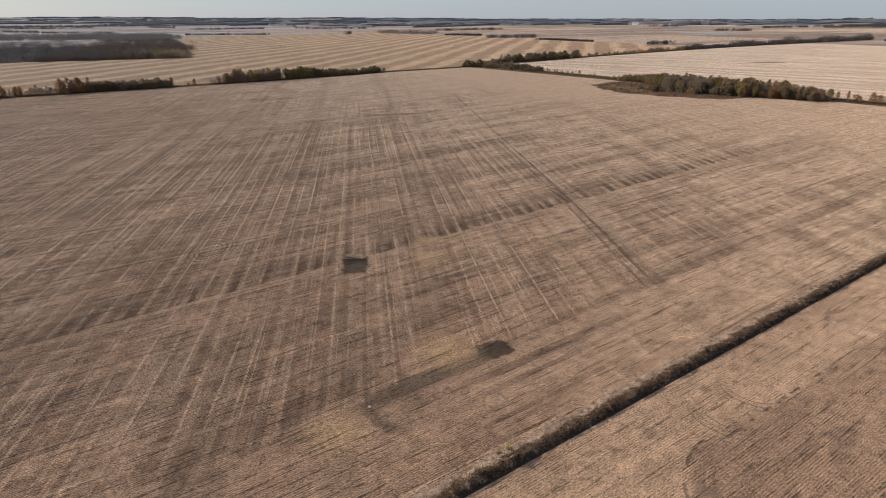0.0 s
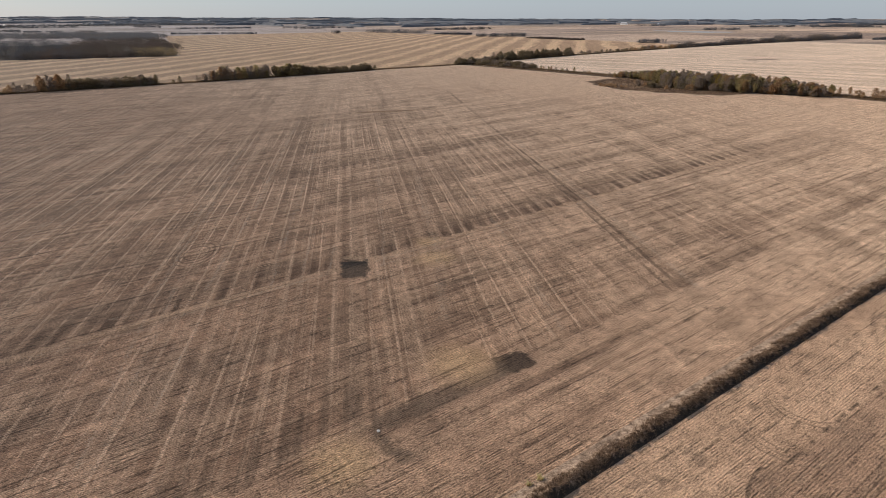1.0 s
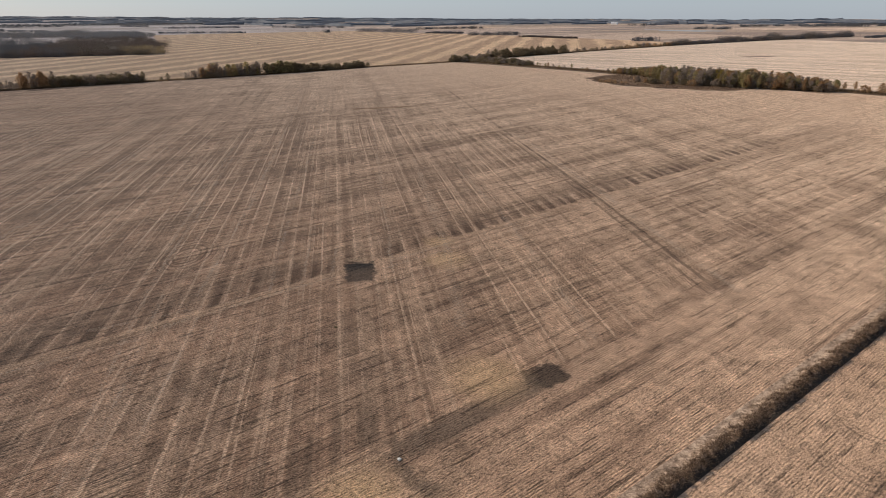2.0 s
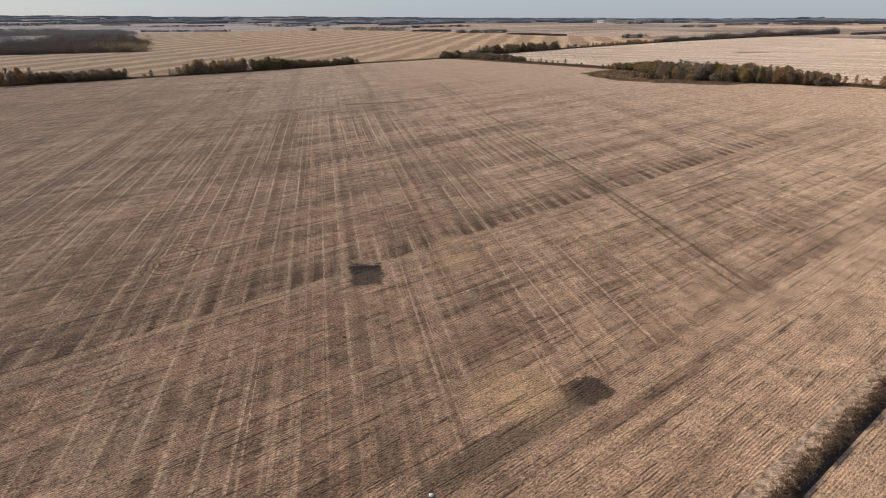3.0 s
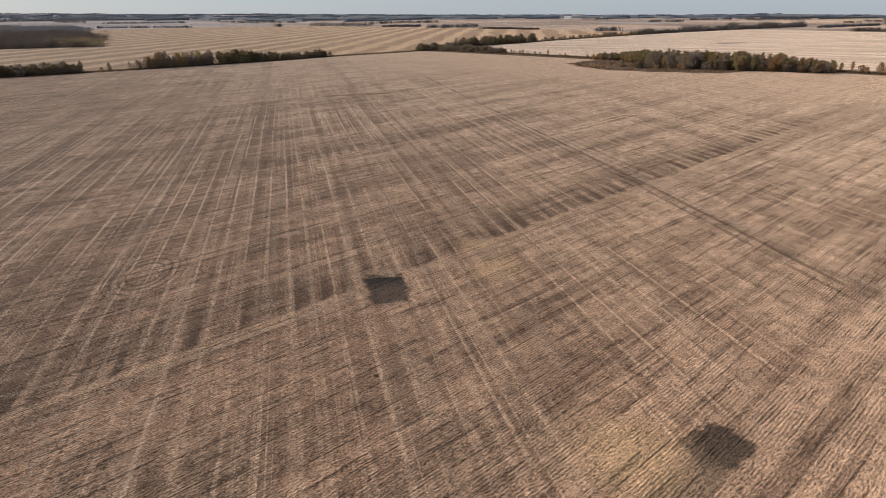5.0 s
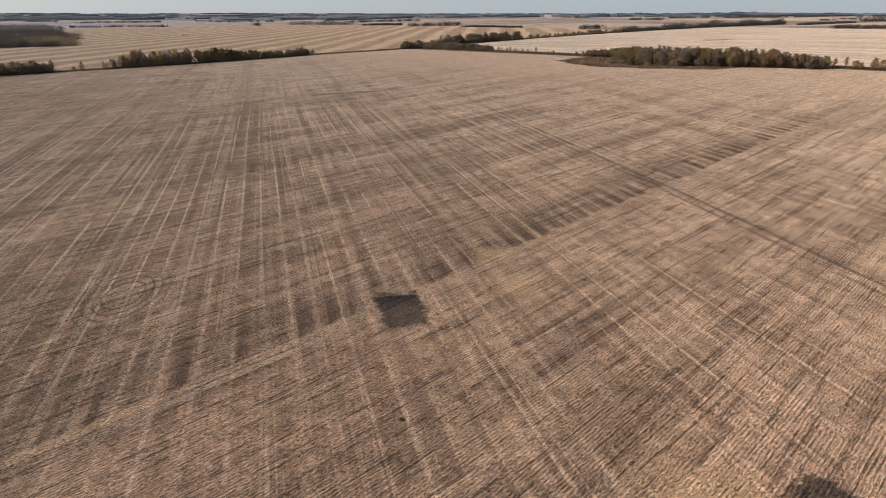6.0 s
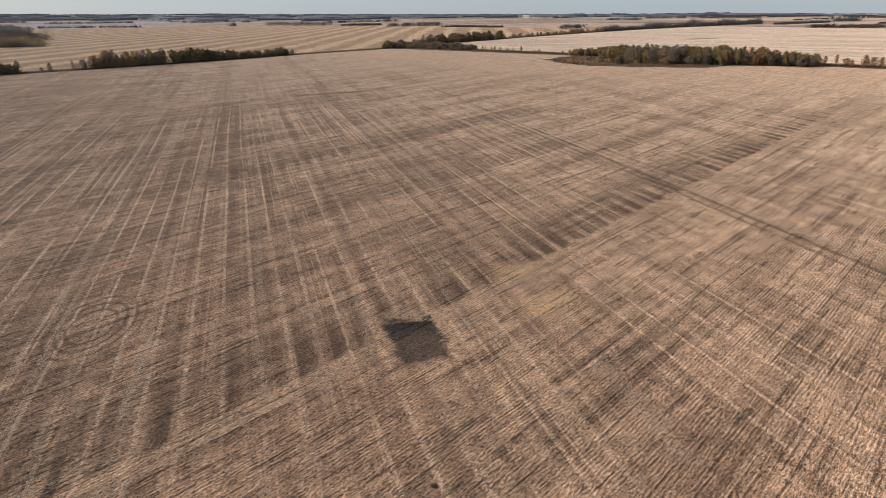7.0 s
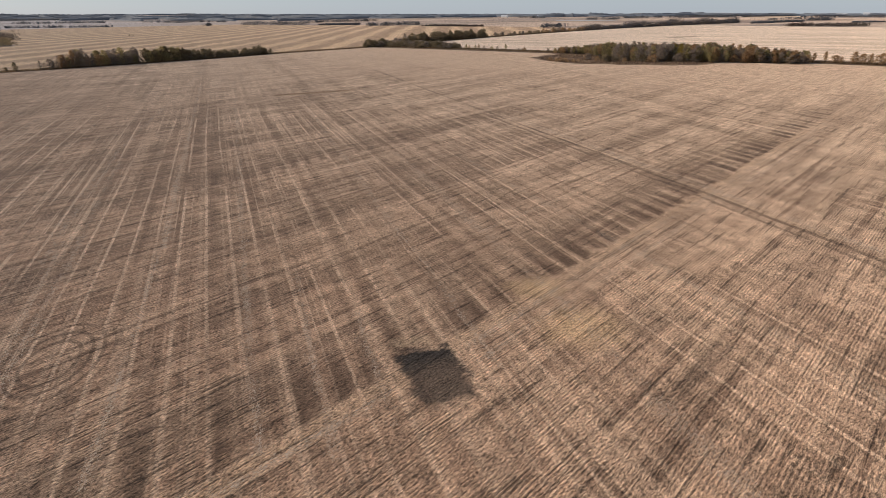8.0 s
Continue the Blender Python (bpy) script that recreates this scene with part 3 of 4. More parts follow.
def build_ground():
    us = np.array(sorted(spread(-5600, 5600, 3.0, 1.035, 60.0) + [225.0]))
    ds = np.array(sorted(spread(-5600, 5600, 2.5, 1.035, 80.0) + [30.6, 330.0]))
    U, D = np.meshgrid(us, ds)
    X, Y = xy(U, D)
    Z = ground_z(X, Y)
    verts = np.stack([X, Y, Z], -1).reshape(-1, 3)
    h, w = U.shape
    i = (np.arange(h - 1)[:, None] * w + np.arange(w - 1)[None, :]).ravel()
    me = mesh_of("ground", verts.tolist(), np.stack([i, i + 1, i + 1 + w, i + w], 1).tolist(), FIELDS[0])
    me.materials.append(FIELDS[1])
    me.materials.append(FIELDS[2])
    uc, dc = (U[:-1, :-1] + U[1:, 1:]).ravel() / 2, (D[:-1, :-1] + D[1:, 1:]).ravel() / 2
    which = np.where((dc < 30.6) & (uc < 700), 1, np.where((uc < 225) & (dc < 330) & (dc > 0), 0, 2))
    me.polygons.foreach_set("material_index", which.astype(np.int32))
    me.polygons.foreach_set("use_smooth", np.ones(len(me.polygons), bool))
    tagged(new("ground", me), "harvested stubble fields on gently rolling prairie land", "ground", kind="structure")


build_ground()


BUMPS = np.random.default_rng(5).normal(0, 1, (2, 1400))


def bank_z(u, d):
    """The low ridge between the two fields: gentle to the north, steep to the south."""
    u, d = np.asarray(u, float), np.asarray(d, float)
    c = 30.62 + 0.14 * np.sin(u / 3.7) + 0.12 * np.sin(u / 1.3 + 1) + 0.10 * np.sin(u * 2.1) + 0.07 * np.sin(u * 4.7 + 2)
    h = 0.44 + 0.10 * np.sin(u / 2.3 + 2) + 0.08 * np.sin(u / 0.9) + 0.05 * np.sin(u * 3.1 + 1)
    spots = np.linspace(-80, 340, 1400)
    c = c + 0.11 * np.interp(u, spots, BUMPS[0])
    h = h + 0.13 * np.interp(u, spots, BUMPS[1])
    lump = 0.13 * np.sin(5 * d + 3 * np.sin(u * 1.7)) * np.sin(u * 2.6 + d) + 0.07 * np.sin(u * 5.3 + 2 * d) * np.sin(u * 0.83)
    north, south = np.clip((32.2 - d) / (32.2 - c), 0, 1), np.clip((d - 30.05) / (c - 30.05), 0, 1)
    k = np.where(d > c, north, south)
    return (h + lump) * k * k * (3 - 2 * k)


def build_bank():
    us, ds = np.arange(-60, 330, 0.16), np.linspace(29.8, 32.6, 26)
    U, D = np.meshgrid(us, ds)
    X, Y = xy(U, D)
    Z = ground_z(X, Y) + bank_z(U, D) + np.where((D > 29.85) & (D < 32.55), 0.012, -0.05)
    h, w = U.shape
    i = (np.arange(h - 1)[:, None] * w + np.arange(w - 1)[None, :]).ravel()
    n = Nodes("bank_turf", 0.95)
    a, b = n.noise(n.pos, 1.6, 5, 0.7), n.noise(n.pos, 8.0, 3, 0.7)
    n.bump(n.plus(a, n.mul(b, 0.6)), 1.0, 0.2)
    k = n.plus(n.mul(a, 0.6), n.mul(b, 0.4))
    u, d = n.dot(n.pos, (UX, UY, 0)), n.dot(n.pos, (-UY, UX, 0))
    # the steep south side is darkened in the colour to deepen its shade
    soil_shade = n.soft(n.plus(d, n.mul(a, 1.6), n.mul(b, 0.5)), 31.65, 31.25)
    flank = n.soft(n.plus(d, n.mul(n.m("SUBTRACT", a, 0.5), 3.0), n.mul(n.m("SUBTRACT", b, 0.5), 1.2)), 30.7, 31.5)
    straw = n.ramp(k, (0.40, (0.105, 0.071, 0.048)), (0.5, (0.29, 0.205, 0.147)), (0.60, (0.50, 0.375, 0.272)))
    turf = n.done(n.mix(flank, n.mix(soil_shade, n.ramp(k, (0.38, (0.038, 0.024, 0.016)), (0.5, (0.125, 0.081, 0.054)), (0.62, (0.31, 0.212, 0.142))), n.mix(b, (0.020, 0.015, 0.012), (0.075, 0.056, 0.042))), straw), 0.6)
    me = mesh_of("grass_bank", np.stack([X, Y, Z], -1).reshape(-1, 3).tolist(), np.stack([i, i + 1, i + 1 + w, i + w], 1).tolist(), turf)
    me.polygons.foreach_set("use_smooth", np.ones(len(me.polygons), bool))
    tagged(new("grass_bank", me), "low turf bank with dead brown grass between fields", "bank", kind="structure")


build_bank()

# ---- trees ----
rng = np.random.default_rng(7)


def leaf_cloud(r, centres, radii, count, size, squash=0.8, slim=0.7):
    """Small leaf faces scattered in and on clumps."""
    k = r.integers(0, len(centres), count)
    v = r.normal(size=(count, 3))
    v /= np.linalg.norm(v, axis=1)[:, None]
    v *= (r.uniform(0.35, 1.0, count) ** 0.5)[:, None]
    v[:, 2] *= squash
    mid = np.asarray(centres)[k] + v * np.asarray(radii)[k][:, None]
    a = r.normal(size=(count, 3))
    a /= np.linalg.norm(a, axis=1)[:, None]
    b = np.cross(a, r.normal(size=(count, 3)))
    b /= np.linalg.norm(b, axis=1)[:, None]
    s = size * r.uniform(0.55, 1.35, count)[:, None]
    a, b = a * s, b * s * slim
    return np.stack([mid - a, mid - b * 0.9, mid + a * 0.95, mid + b], 1)


def limb(bm, p, q, r0, r1, sides=6):
    """A tapered stick from p to q."""
    p, q = Vector(p), Vector(q)
    axis = (q - p).to_track_quat("Z", "Y").to_matrix()
    rings = []
    for c, rad in ((p, r0), (p.lerp(q, 0.5) + Vector((0.03, -0.02, 0)) * (q - p).length, (r0 + r1) / 2), (q, r1)):
        rings.append([bm.verts.new(c + axis @ Vector((rad * math.cos(6.2832 * i / sides), rad * math.sin(6.2832 * i / sides), 0))) for i in range(sides)])
    for lo, hi in zip(rings, rings[1:]):
        for i in range(sides):
            bm.faces.new((lo[i], lo[(i + 1) % sides], hi[(i + 1) % sides], hi[i]))
    bm.faces.new(rings[-1])


def make_tree(name, style, seed, leaves, label):
    """style: poplar (clear stem, narrow crown), round (spreading, leafy to the ground), bare (grey twigs) or bush."""
    r = np.random.default_rng(seed)
    tree = tagged(new(name), label, "bush" if style == "bush" else "tree")
    high, wide, clear, clumps, count, size = {"poplar": (8.0, 1.5, 0.22, 46, 900, 0.21), "round": (7.0, 2.3, 0.06, 56, 1050, 0.23), "bare": (6.0, 1.8, 0.05, 50, 950, 0.30), "bush": (3.6, 2.0, 0.0, 34, 640, 0.20)}[style]
    bm = bmesh.new()
    lean = Vector((r.uniform(-0.3, 0.3), r.uniform(-0.3, 0.3), 0))
    stems = 1 if style in ("poplar", "round") else 4
    centres, radii = [], []
    for k in range(stems):
        foot = Vector((r.uniform(-0.5, 0.5), r.uniform(-0.5, 0.5), -0.25)) if stems > 1 else Vector((0, 0, -0.25))
        tip = Vector((foot.x * 2.2, foot.y * 2.2, high * (0.86 if stems == 1 else r.uniform(0.55, 0.85)))) + lean
        limb(bm, foot, tip, (0.15 if stems == 1 else 0.07), 0.025)
        for j in range(7 if stems == 1 else 3):
            f = r.uniform(clear + 0.08, 0.9)
            start = foot.lerp(tip, f)
            ang, reach = r.uniform(0, 6.28), wide * r.uniform(0.4, 0.85) * (1.15 - 0.6 * f)
            limb(bm, start, start + Vector((reach * math.cos(ang), reach * math.sin(ang), reach * r.uniform(0.35, 0.9))), 0.055, 0.015, 4)
    part("trunk", bm, BARK, tree, "pale grey bark" if style == "poplar" else "")
    for k in range(clumps):
        f = clear + (1 - clear) * (k + 0.5) / clumps
        w = wide * math.sin(math.pi * (0.16 + 0.78 * (f - clear) / (1 - clear))) * r.uniform(0.35, 1.25)
        ang = 2.4 * k + r.uniform(-0.5, 0.5)
        centres.append((w * 0.72 * math.cos(ang) + lean.x * f, w * 0.72 * math.sin(ang) + lean.y * f, high * (0.04 + 0.9 * f + r.uniform(-0.05, 0.05))))
        radii.append((0.17 * wide + 0.2 * w) * r.uniform(0.6, 1.3))
    crown = new("crown", quads("crown", leaf_cloud(r, centres, radii, count, size, slim=0.22 if style == "bare" else 0.7), LEAVES[leaves]))
    crown.parent = tree
    return tree


KINDS = {}
for i, (key, style, leaves, label) in enumerate((
    ("poplar_olive", "poplar", "olive", "olive-leaved poplar with pale bare stem at field edge"),
    ("poplar_rust", "poplar", "rust", "rust-brown autumn poplar with pale stem at field edge"),
    ("poplar_gold", "poplar", "gold", "yellow autumn poplar among darker grove trees"),
    ("poplar_dark", "poplar", "dark", "dark green poplar with bare lower stem"),
    ("tree_olive", "round", "olive", "olive-brown rounded tree in a farm shelterbelt"),
    ("tree_rust", "round", "rust", "rust-brown rounded autumn tree in a shelterbelt"),
    ("tree_dark", "round", "dark", "dark green spreading tree in a shelterbelt"),
    ("tree_grey", "bare", "grey", "leafless grey-brown willow with fine twigs"),
    ("bush_dark", "bush", "dark", "low dark green bush along the field edge"),
    ("bush_grey", "bush", "grey", "low leafless grey bush along the field edge"),
    ("bush_rust", "bush", "rust", "low rust-brown bush in dry grass"),
)):
    for j in range(2):
        KINDS[key, j] = (style, leaves, label, 100 + 10 * i + j)
FIRST = {}


def plant(key, x, y, height, group, widen=1.0):
    """Set one tree of a kind at (x, y), so many metres high."""
    j = int(rng.integers(0, 2))
    style, leaves, label, seed = KINDS[key, j]
    full = {"poplar": 8.0, "round": 7.0, "bare": 6.0, "bush": 3.6}[style]
    s = height / full
    m = Matrix.Translation(at_ground(x, y)) @ Matrix.Rotation(float(rng.uniform(0, 6.28)), 4, "Z") @ Matrix.Diagonal((s * widen, s * widen * float(rng.uniform(0.9, 1.1)), s, 1))
    if (key, j) not in FIRST:
        tree = FIRST[key, j] = make_tree({"bush": "bush", "poplar": "poplar", "bare": "willow", "round": "tree"}[style], style, seed, leaves, label)
        tree.matrix_basis = m
    else:
        first = FIRST[key, j]
        scale = first.scale.copy()
        tree = copy_thing(first, m @ Matrix.Diagonal((1 / scale.x, 1 / scale.y, 1 / scale.z, 1)))
    tagged(tree, group=group)
    return tree


def belt(x0, y0, x1, y1, count, keys, low, high, group, jitter=1.2, deep=2.0, widen=1.0):
    """A row of trees from point to point, uneven in height and spacing."""
    ln = math.hypot(x1 - x0, y1 - y0)
    nx, ny = -(y1 - y0) / ln, (x1 - x0) / ln
    for k in range(count):
        f = (k + 0.5) / count + rng.uniform(-0.35, 0.35) / count
        o = rng.uniform(-deep, deep)
        key = keys[int(rng.integers(0, len(keys)))]
        plant(key, x0 + (x1 - x0) * f + nx * o, y0 + (y1 - y0) * f + ny * o, float(rng.uniform(low * 0.82, high * 1.06)), group, widen * float(rng.uniform(0.85, 1.2)))


def north_d(u):
    """The northern boundary of the big field."""
    return 368 - 14 * float(step(u, 195, 270)) - 9 * float(step(u, 264, 520)) - 8 * float(step(u, 500, 850))


def north_belt(u0, u1, count, keys, low, high, group, deep=2.0, widen=1.0):
    belt(*xy(u0, north_d(u0)), *xy(u1, north_d(u1)), count, keys, low, high, group, deep=deep, widen=widen)


def east_belt(d0, d1, count, keys, low, high, group, deep=1.5, off=0.0, widen=1.0):
    belt(*xy(270 + off, d0), *xy(270 + off, d1), count, keys, low, high, group, deep=deep, widen=widen)


W = "western shelterbelt"
north_belt(-45, 4, 30, ["bush_grey", "tree_grey", "tree_rust", "bush_rust"], 3.0, 5.6, W)
north_belt(4, 12, 4, ["bush_grey", "tree_grey"], 3.0, 4.5, W)
north_belt(12, 28, 15, ["tree_rust", "tree_rust", "tree_grey"], 5.8, 8.2, W)
north_belt(26, 68, 48, ["bush_dark", "tree_grey", "tree_grey", "bush_grey", "tree_dark"], 3.4, 5.6, W, widen=1.2)
plant("tree_dark", *xy(79, 367), 4.0, W)
plant("bush_dark", *xy(76, 369), 2.0, W)
north_belt(88, 98, 6, ["tree_grey", "bush_grey"], 3.2, 4.8, W)
north_belt(96, 131, 40, ["tree_rust", "tree_grey", "tree_grey", "tree_olive"], 5.0, 7.6, W, widen=1.1)
north_belt(133, 154, 24, ["tree_dark", "tree_dark", "tree_olive"], 5.2, 7.2, W, widen=1.1)
north_belt(154, 200, 40, ["bush_dark", "tree_dark", "bush_dark"], 3.0, 5.0, W, widen=1.2)
north_belt(190, 204, 6, ["bush_dark"], 2.2, 3.2, W)
C = "trees at the field corner"
belt(*xy(258, 353), *xy(273, 349), 14, ["tree_dark", "bush_dark"], 3.2, 4.8, C, widen=1.2)
east_belt(348, 290, 70, ["bush_dark", "bush_grey", "bush_dark", "tree_grey"], 2.0, 3.6, C, deep=4.5, off=2, widen=1.6)
east_belt(335, 286, 26, ["bush_dark", "tree_dark", "bush_grey"], 2.0, 3.3, C, deep=3.5, off=3, widen=1.5)
north_belt(272, 300, 24, ["bush_dark", "bush_grey"], 2.4, 4.0, C, widen=1.2)
plant("tree_grey", *xy(296, 356), 6.5, C)
north_belt(298, 372, 52, ["tree_dark", "tree_dark", "bush_dark"], 3.8, 6.6, C, deep=3.5, widen=1.2)
north_belt(372, 440, 24, ["bush_dark", "bush_grey", "tree_dark"], 1.8, 3.2, C, widen=1.3)
north_belt(440, 515, 24, ["bush_grey", "bush_dark", "bush_rust"], 2.0, 3.6, C, deep=1.5, widen=1.3)
east_belt(282, 252, 9, ["poplar_rust", "tree_grey", "poplar_olive"], 2.0, 3.2, C, deep=0.8, widen=1.4)
east_belt(250, 222, 4, ["bush_grey", "bush_rust"], 1.0, 1.8, C, deep=0.8)
GROVE = "poplar grove at the slough"
for k in range(400):
    f = (k + 0.5) / 400 + float(rng.uniform(-0.01, 0.01))
    d = 220 - f * 106
    front = 264 - 15 * float(step(d, 205, 165)) + 11 * float(step(d, 140, 116))
    u = float(rng.uniform(front, 273))
    tall = 3.2 + 3.4 * float(step(d, 216, 185)) - 2.2 * float(step(d, 150, 112))
    key = ["poplar_olive", "poplar_rust", "tree_dark", "tree_olive", "tree_grey", "poplar_olive", "tree_rust"][int(rng.integers(0, 7))]
    if d < 150 and rng.random() < 0.5:
        key = ["poplar_rust", "tree_rust", "tree_grey"][int(rng.integers(0, 3))]
    if 158 < d < 186 and rng.random() < 0.35:
        key = "tree_grey"
    if 152 < d < 160 and rng.random() < 0.45:
        key = "poplar_gold"
    plant(key, *xy(u, d), tall * float(rng.uniform(0.66, 0.98)), GROVE, float(rng.uniform(1.05, 1.5)))
belt(*xy(250, 196), *xy(249, 160), 22, ["bush_grey", "bush_rust", "bush_dark", "bush_grey"], 1.6, 3.0, "bushes in the slough", deep=3.5, widen=1.3)
belt(*xy(250, 162), *xy(262, 112), 80, ["bush_grey", "tree_rust", "bush_dark", "bush_rust"], 1.6, 3.2, "bushes in the slough", deep=1.6, widen=1.3)
belt(*xy(231, 201), *xy(238, 190), 8, ["bush_rust"], 0.9, 1.7, "bushes in the slough", deep=1.8, widen=1.5)
F_ROW = "loose trees along the eastern boundary"
east_belt(113, 78, 12, ["poplar_rust", "poplar_rust", "tree_rust", "bush_rust"], 2.6, 4.4, F_ROW, widen=1.4)
east_belt(78, 30, 26, ["poplar_olive", "tree_rust", "poplar_rust", "bush_grey"], 3.0, 5.4, F_ROW, widen=1.4)
east_belt(30, -70, 30, ["poplar_rust", "tree_grey", "poplar_olive"], 3.5, 5.8, F_ROW, widen=1.3)


# ---- woods too far to count ----
def far_wood(name, label, spots, leaves, faces=40, leaf=0.8):
    """Canopy of many crowns in one mesh; spots: x, y, height, width."""
    r = np.random.default_rng(len(spots))
    out = []
    for x, y, high, wide in spots:
        z = float(ground_z(x, y))
        cs = [(x + r.uniform(-0.4, 0.4) * wide, y + r.uniform(-0.4, 0.4) * wide, z + high * f) for f in (0.25, 0.45, 0.62, 0.8)]
        out.append(leaf_cloud(r, cs, [wide * 0.5, wide * 0.55, wide * 0.48, wide * 0.32], faces, leaf, 0.9))
    return tagged(new(name, quads(name, np.concatenate(out), WOODS.get(leaves) or LEAVES[leaves])), label, "woods", kind="stuff")


def lumps(a, b, size, seed):
    """Rounded crowns on a jittered grid: 1 on a crown's top, 0 between crowns."""
    a, b = a / size, b / size
    ia, ib = np.floor(a), np.floor(b)
    best = np.zeros_like(a)
    for da in (-1, 0, 1):
        for db in (-1, 0, 1):
            ca, cb = ia + da, ib + db
            h = np.sin(ca * 127.1 + cb * 311.7 + seed) * 43758.5453
            g = np.sin(ca * 269.5 + cb * 183.3 + seed) * 27183.1
            ja, jb, tall = h - np.floor(h), g - np.floor(g), np.abs(np.sin(h + g))
            gap = (a - ca - ja) ** 2 + (b - cb - jb) ** 2
            best = np.maximum(best, (0.55 + 0.45 * tall) * np.sqrt(np.clip(1 - gap / 0.9, 0, 1)))
    return best


def far_rows(name, label, rows, kind):
    """Far hedges and strips of wood: x, y, x, y, height of each; one uneven ridge apiece."""
    V, F = [], []
    for k, (x0, y0, x1, y1, high) in enumerate(rows):
        ln = math.hypot(x1 - x0, y1 - y0)
        a = np.arange(0, ln + 1, max(3.0, ln / 90))
        nx, ny = -(y1 - y0) / ln, (x1 - x0) / ln
        wander = 5 * np.sin(a / 31 + k) + 3 * np.sin(a / 11 + 2 * k)
        ends = step(a, 0, 6) * step(a, ln, ln - 6)
        tall = high * ends * (0.18 + 0.5 * lumps(a, a * 0 + k, 13.0, k) + 0.45 * lumps(a, a * 0 + 3 * k, 5.0, k + 5) + 0.25 * np.sin(a / 47 + k))
        tall = np.clip(tall, 0, None)
        wide = high * (0.7 + 0.5 * lumps(a, a * 0, 9.0, k + 2))
        base = len(V) and sum(len(v) for v in V)
        X, Y = x0 + (x1 - x0) * a / ln + nx * wander, y0 + (y1 - y0) * a / ln + ny * wander
        for side, up in ((-1.0, 0.0), (-0.8, 0.6), (0.0, 1.0), (0.8, 0.6), (1.0, 0.0)):
            px, py = X + nx * wide * side, Y + ny * wide * side
            V.append(np.stack([px, py, ground_z(px, py) + tall * up - 0.3], 1))
        m = len(a)
        i = (base + np.arange(4)[:, None] * m + np.arange(m - 1)[None, :]).ravel()
        F.append(np.stack([i, i + 1, i + 1 + m, i + m], 1))
    me = mesh_of(name, np.concatenate(V).tolist(), np.concatenate(F).tolist(), WOODS[kind])
    me.polygons.foreach_set("use_smooth", np.ones(len(me.polygons), bool))
    return tagged(new(name, me), label, "woods", kind="stuff")


def scatter(count, f):
    return [f(*rng.uniform(0, 1, 3)) for _ in range(count)]


def wood_patch(x0, y0, x1, y1, depth, count, low, high):
    """Crowns spread from a line away from the viewer."""
    return scatter(count, lambda a, b, c: (x0 + (x1 - x0) * a + depth * b * -0.35 + 8 * math.sin(9 * b + x0), y0 + (y1 - y0) * a + depth * b * 0.93, (low + (high - low) * c) * (1 - 0.45 * float(step(a, 0.85, 1.0))), 6.5 + 4 * c))


far_wood("woodland", "dense leafless poplar woodland beyond a field", wood_patch(-560, 424, -304, 537, 12, 120, 3, 6) + wood_patch(-590, 432, -305, 550, 95, 230, 4.5, 9.0), "slate", 260, 0.32)
far_wood("woodland", "leafless poplar stand behind denser woodland", wood_patch(-680, 520, -380, 640, 170, 330, 5, 9.0), "slate", 200, 0.34)
far_wood("woodland", "rust-brown autumn woodland behind the field", wood_patch(-345, 526, -250, 570, 14, 90, 2.5, 5) + wood_patch(-335, 546, -245, 586, 270, 260, 4, 8.5), "auburn", 260, 0.32)
far_wood("woodland", "dark bushes along the wood's eastern edge", wood_patch(-262, 566, -240, 579, 40, 45, 3.5, 6), "dark", 200, 0.34)
far_wood("woodland", "leafless woodland in the distance, coloured grey for haze", wood_patch(-940, 852, -445, 1008, 120, 800, 5, 8.5) + wood_patch(-488, 884, -398, 922, 180, 280, 5, 8.5), "ash", 110, 0.55)


def hedge(x0, y0, x1, y1, count, high):
    """Crowns along a line."""
    return scatter(2 * count, lambda a, b, c: (x0 + (x1 - x0) * a + 8 * (b - 0.5), y0 + (y1 - y0) * a + 8 * (c - 0.5), high * (0.45 + 0.5 * b), high * (0.8 + 0.9 * c)))


far_wood("far_hedge", "dark hedges along far stubble fields", hedge(-196, 1261, -185, 1261, 6, 6.1) + hedge(-133, 1335, -14, 1208, 43, 7.3) + hedge(-17, 1473, 136, 1425, 52, 5.6) + hedge(6, 1121, 62, 1040, 57, 3.1) + hedge(70, 938, 134, 895, 26, 5.3) + hedge(221, 667, 243, 662, 9, 4.1), "slate", 110, 0.42)
row = []
for a in range(500, 860, 9):
    tall = (2.6 + 1.5 * math.sin(a / 13) + 1.2 * math.sin(a / 5.1 + 1)) * (0.7 + 0.6 * float(step(a, 520, 660)))
    row += hedge(*xy(a, north_d(a)), *xy(a + 11, north_d(a + 11)), 6, max(1.6, tall + 1.6))
far_wood("hedgerow", "dark leafless hedgerow between two stubble fields", row[::2], "slate", 120, 0.32)
far_wood("hedgerow", "brown and rust bushes of a field hedgerow", row[1::2], "auburn", 120, 0.32)
far_wood("far_hedge", "low rust-brown bushes along far fields", hedge(130, 837, 178, 748, 95, 1.9) + hedge(445, 588, 513, 564, 37, 3.5), "auburn", 100, 0.4)
far_lines = []
far_lines.append((-952, 1353, -850, 1326, 6.2))
far_lines.append((-830, 1294, -740, 1301, 4.4))
far_lines.append((-723, 1270, -684, 1304, 5.6))
far_lines.append((-811, 1736, -717, 1689, 9.0))
far_lines.append((-1151, 2132, -1057, 2026, 6.8))
far_lines.append((-1538, 2501, -1465, 2508, 8.4))
far_lines.append((-1878, 2849, -1789, 2868, 9.8))
far_lines.append((-1420, 2822, -1312, 2863, 9.1))
far_lines.append((-1291, 2871, -1158, 2925, 7.5))
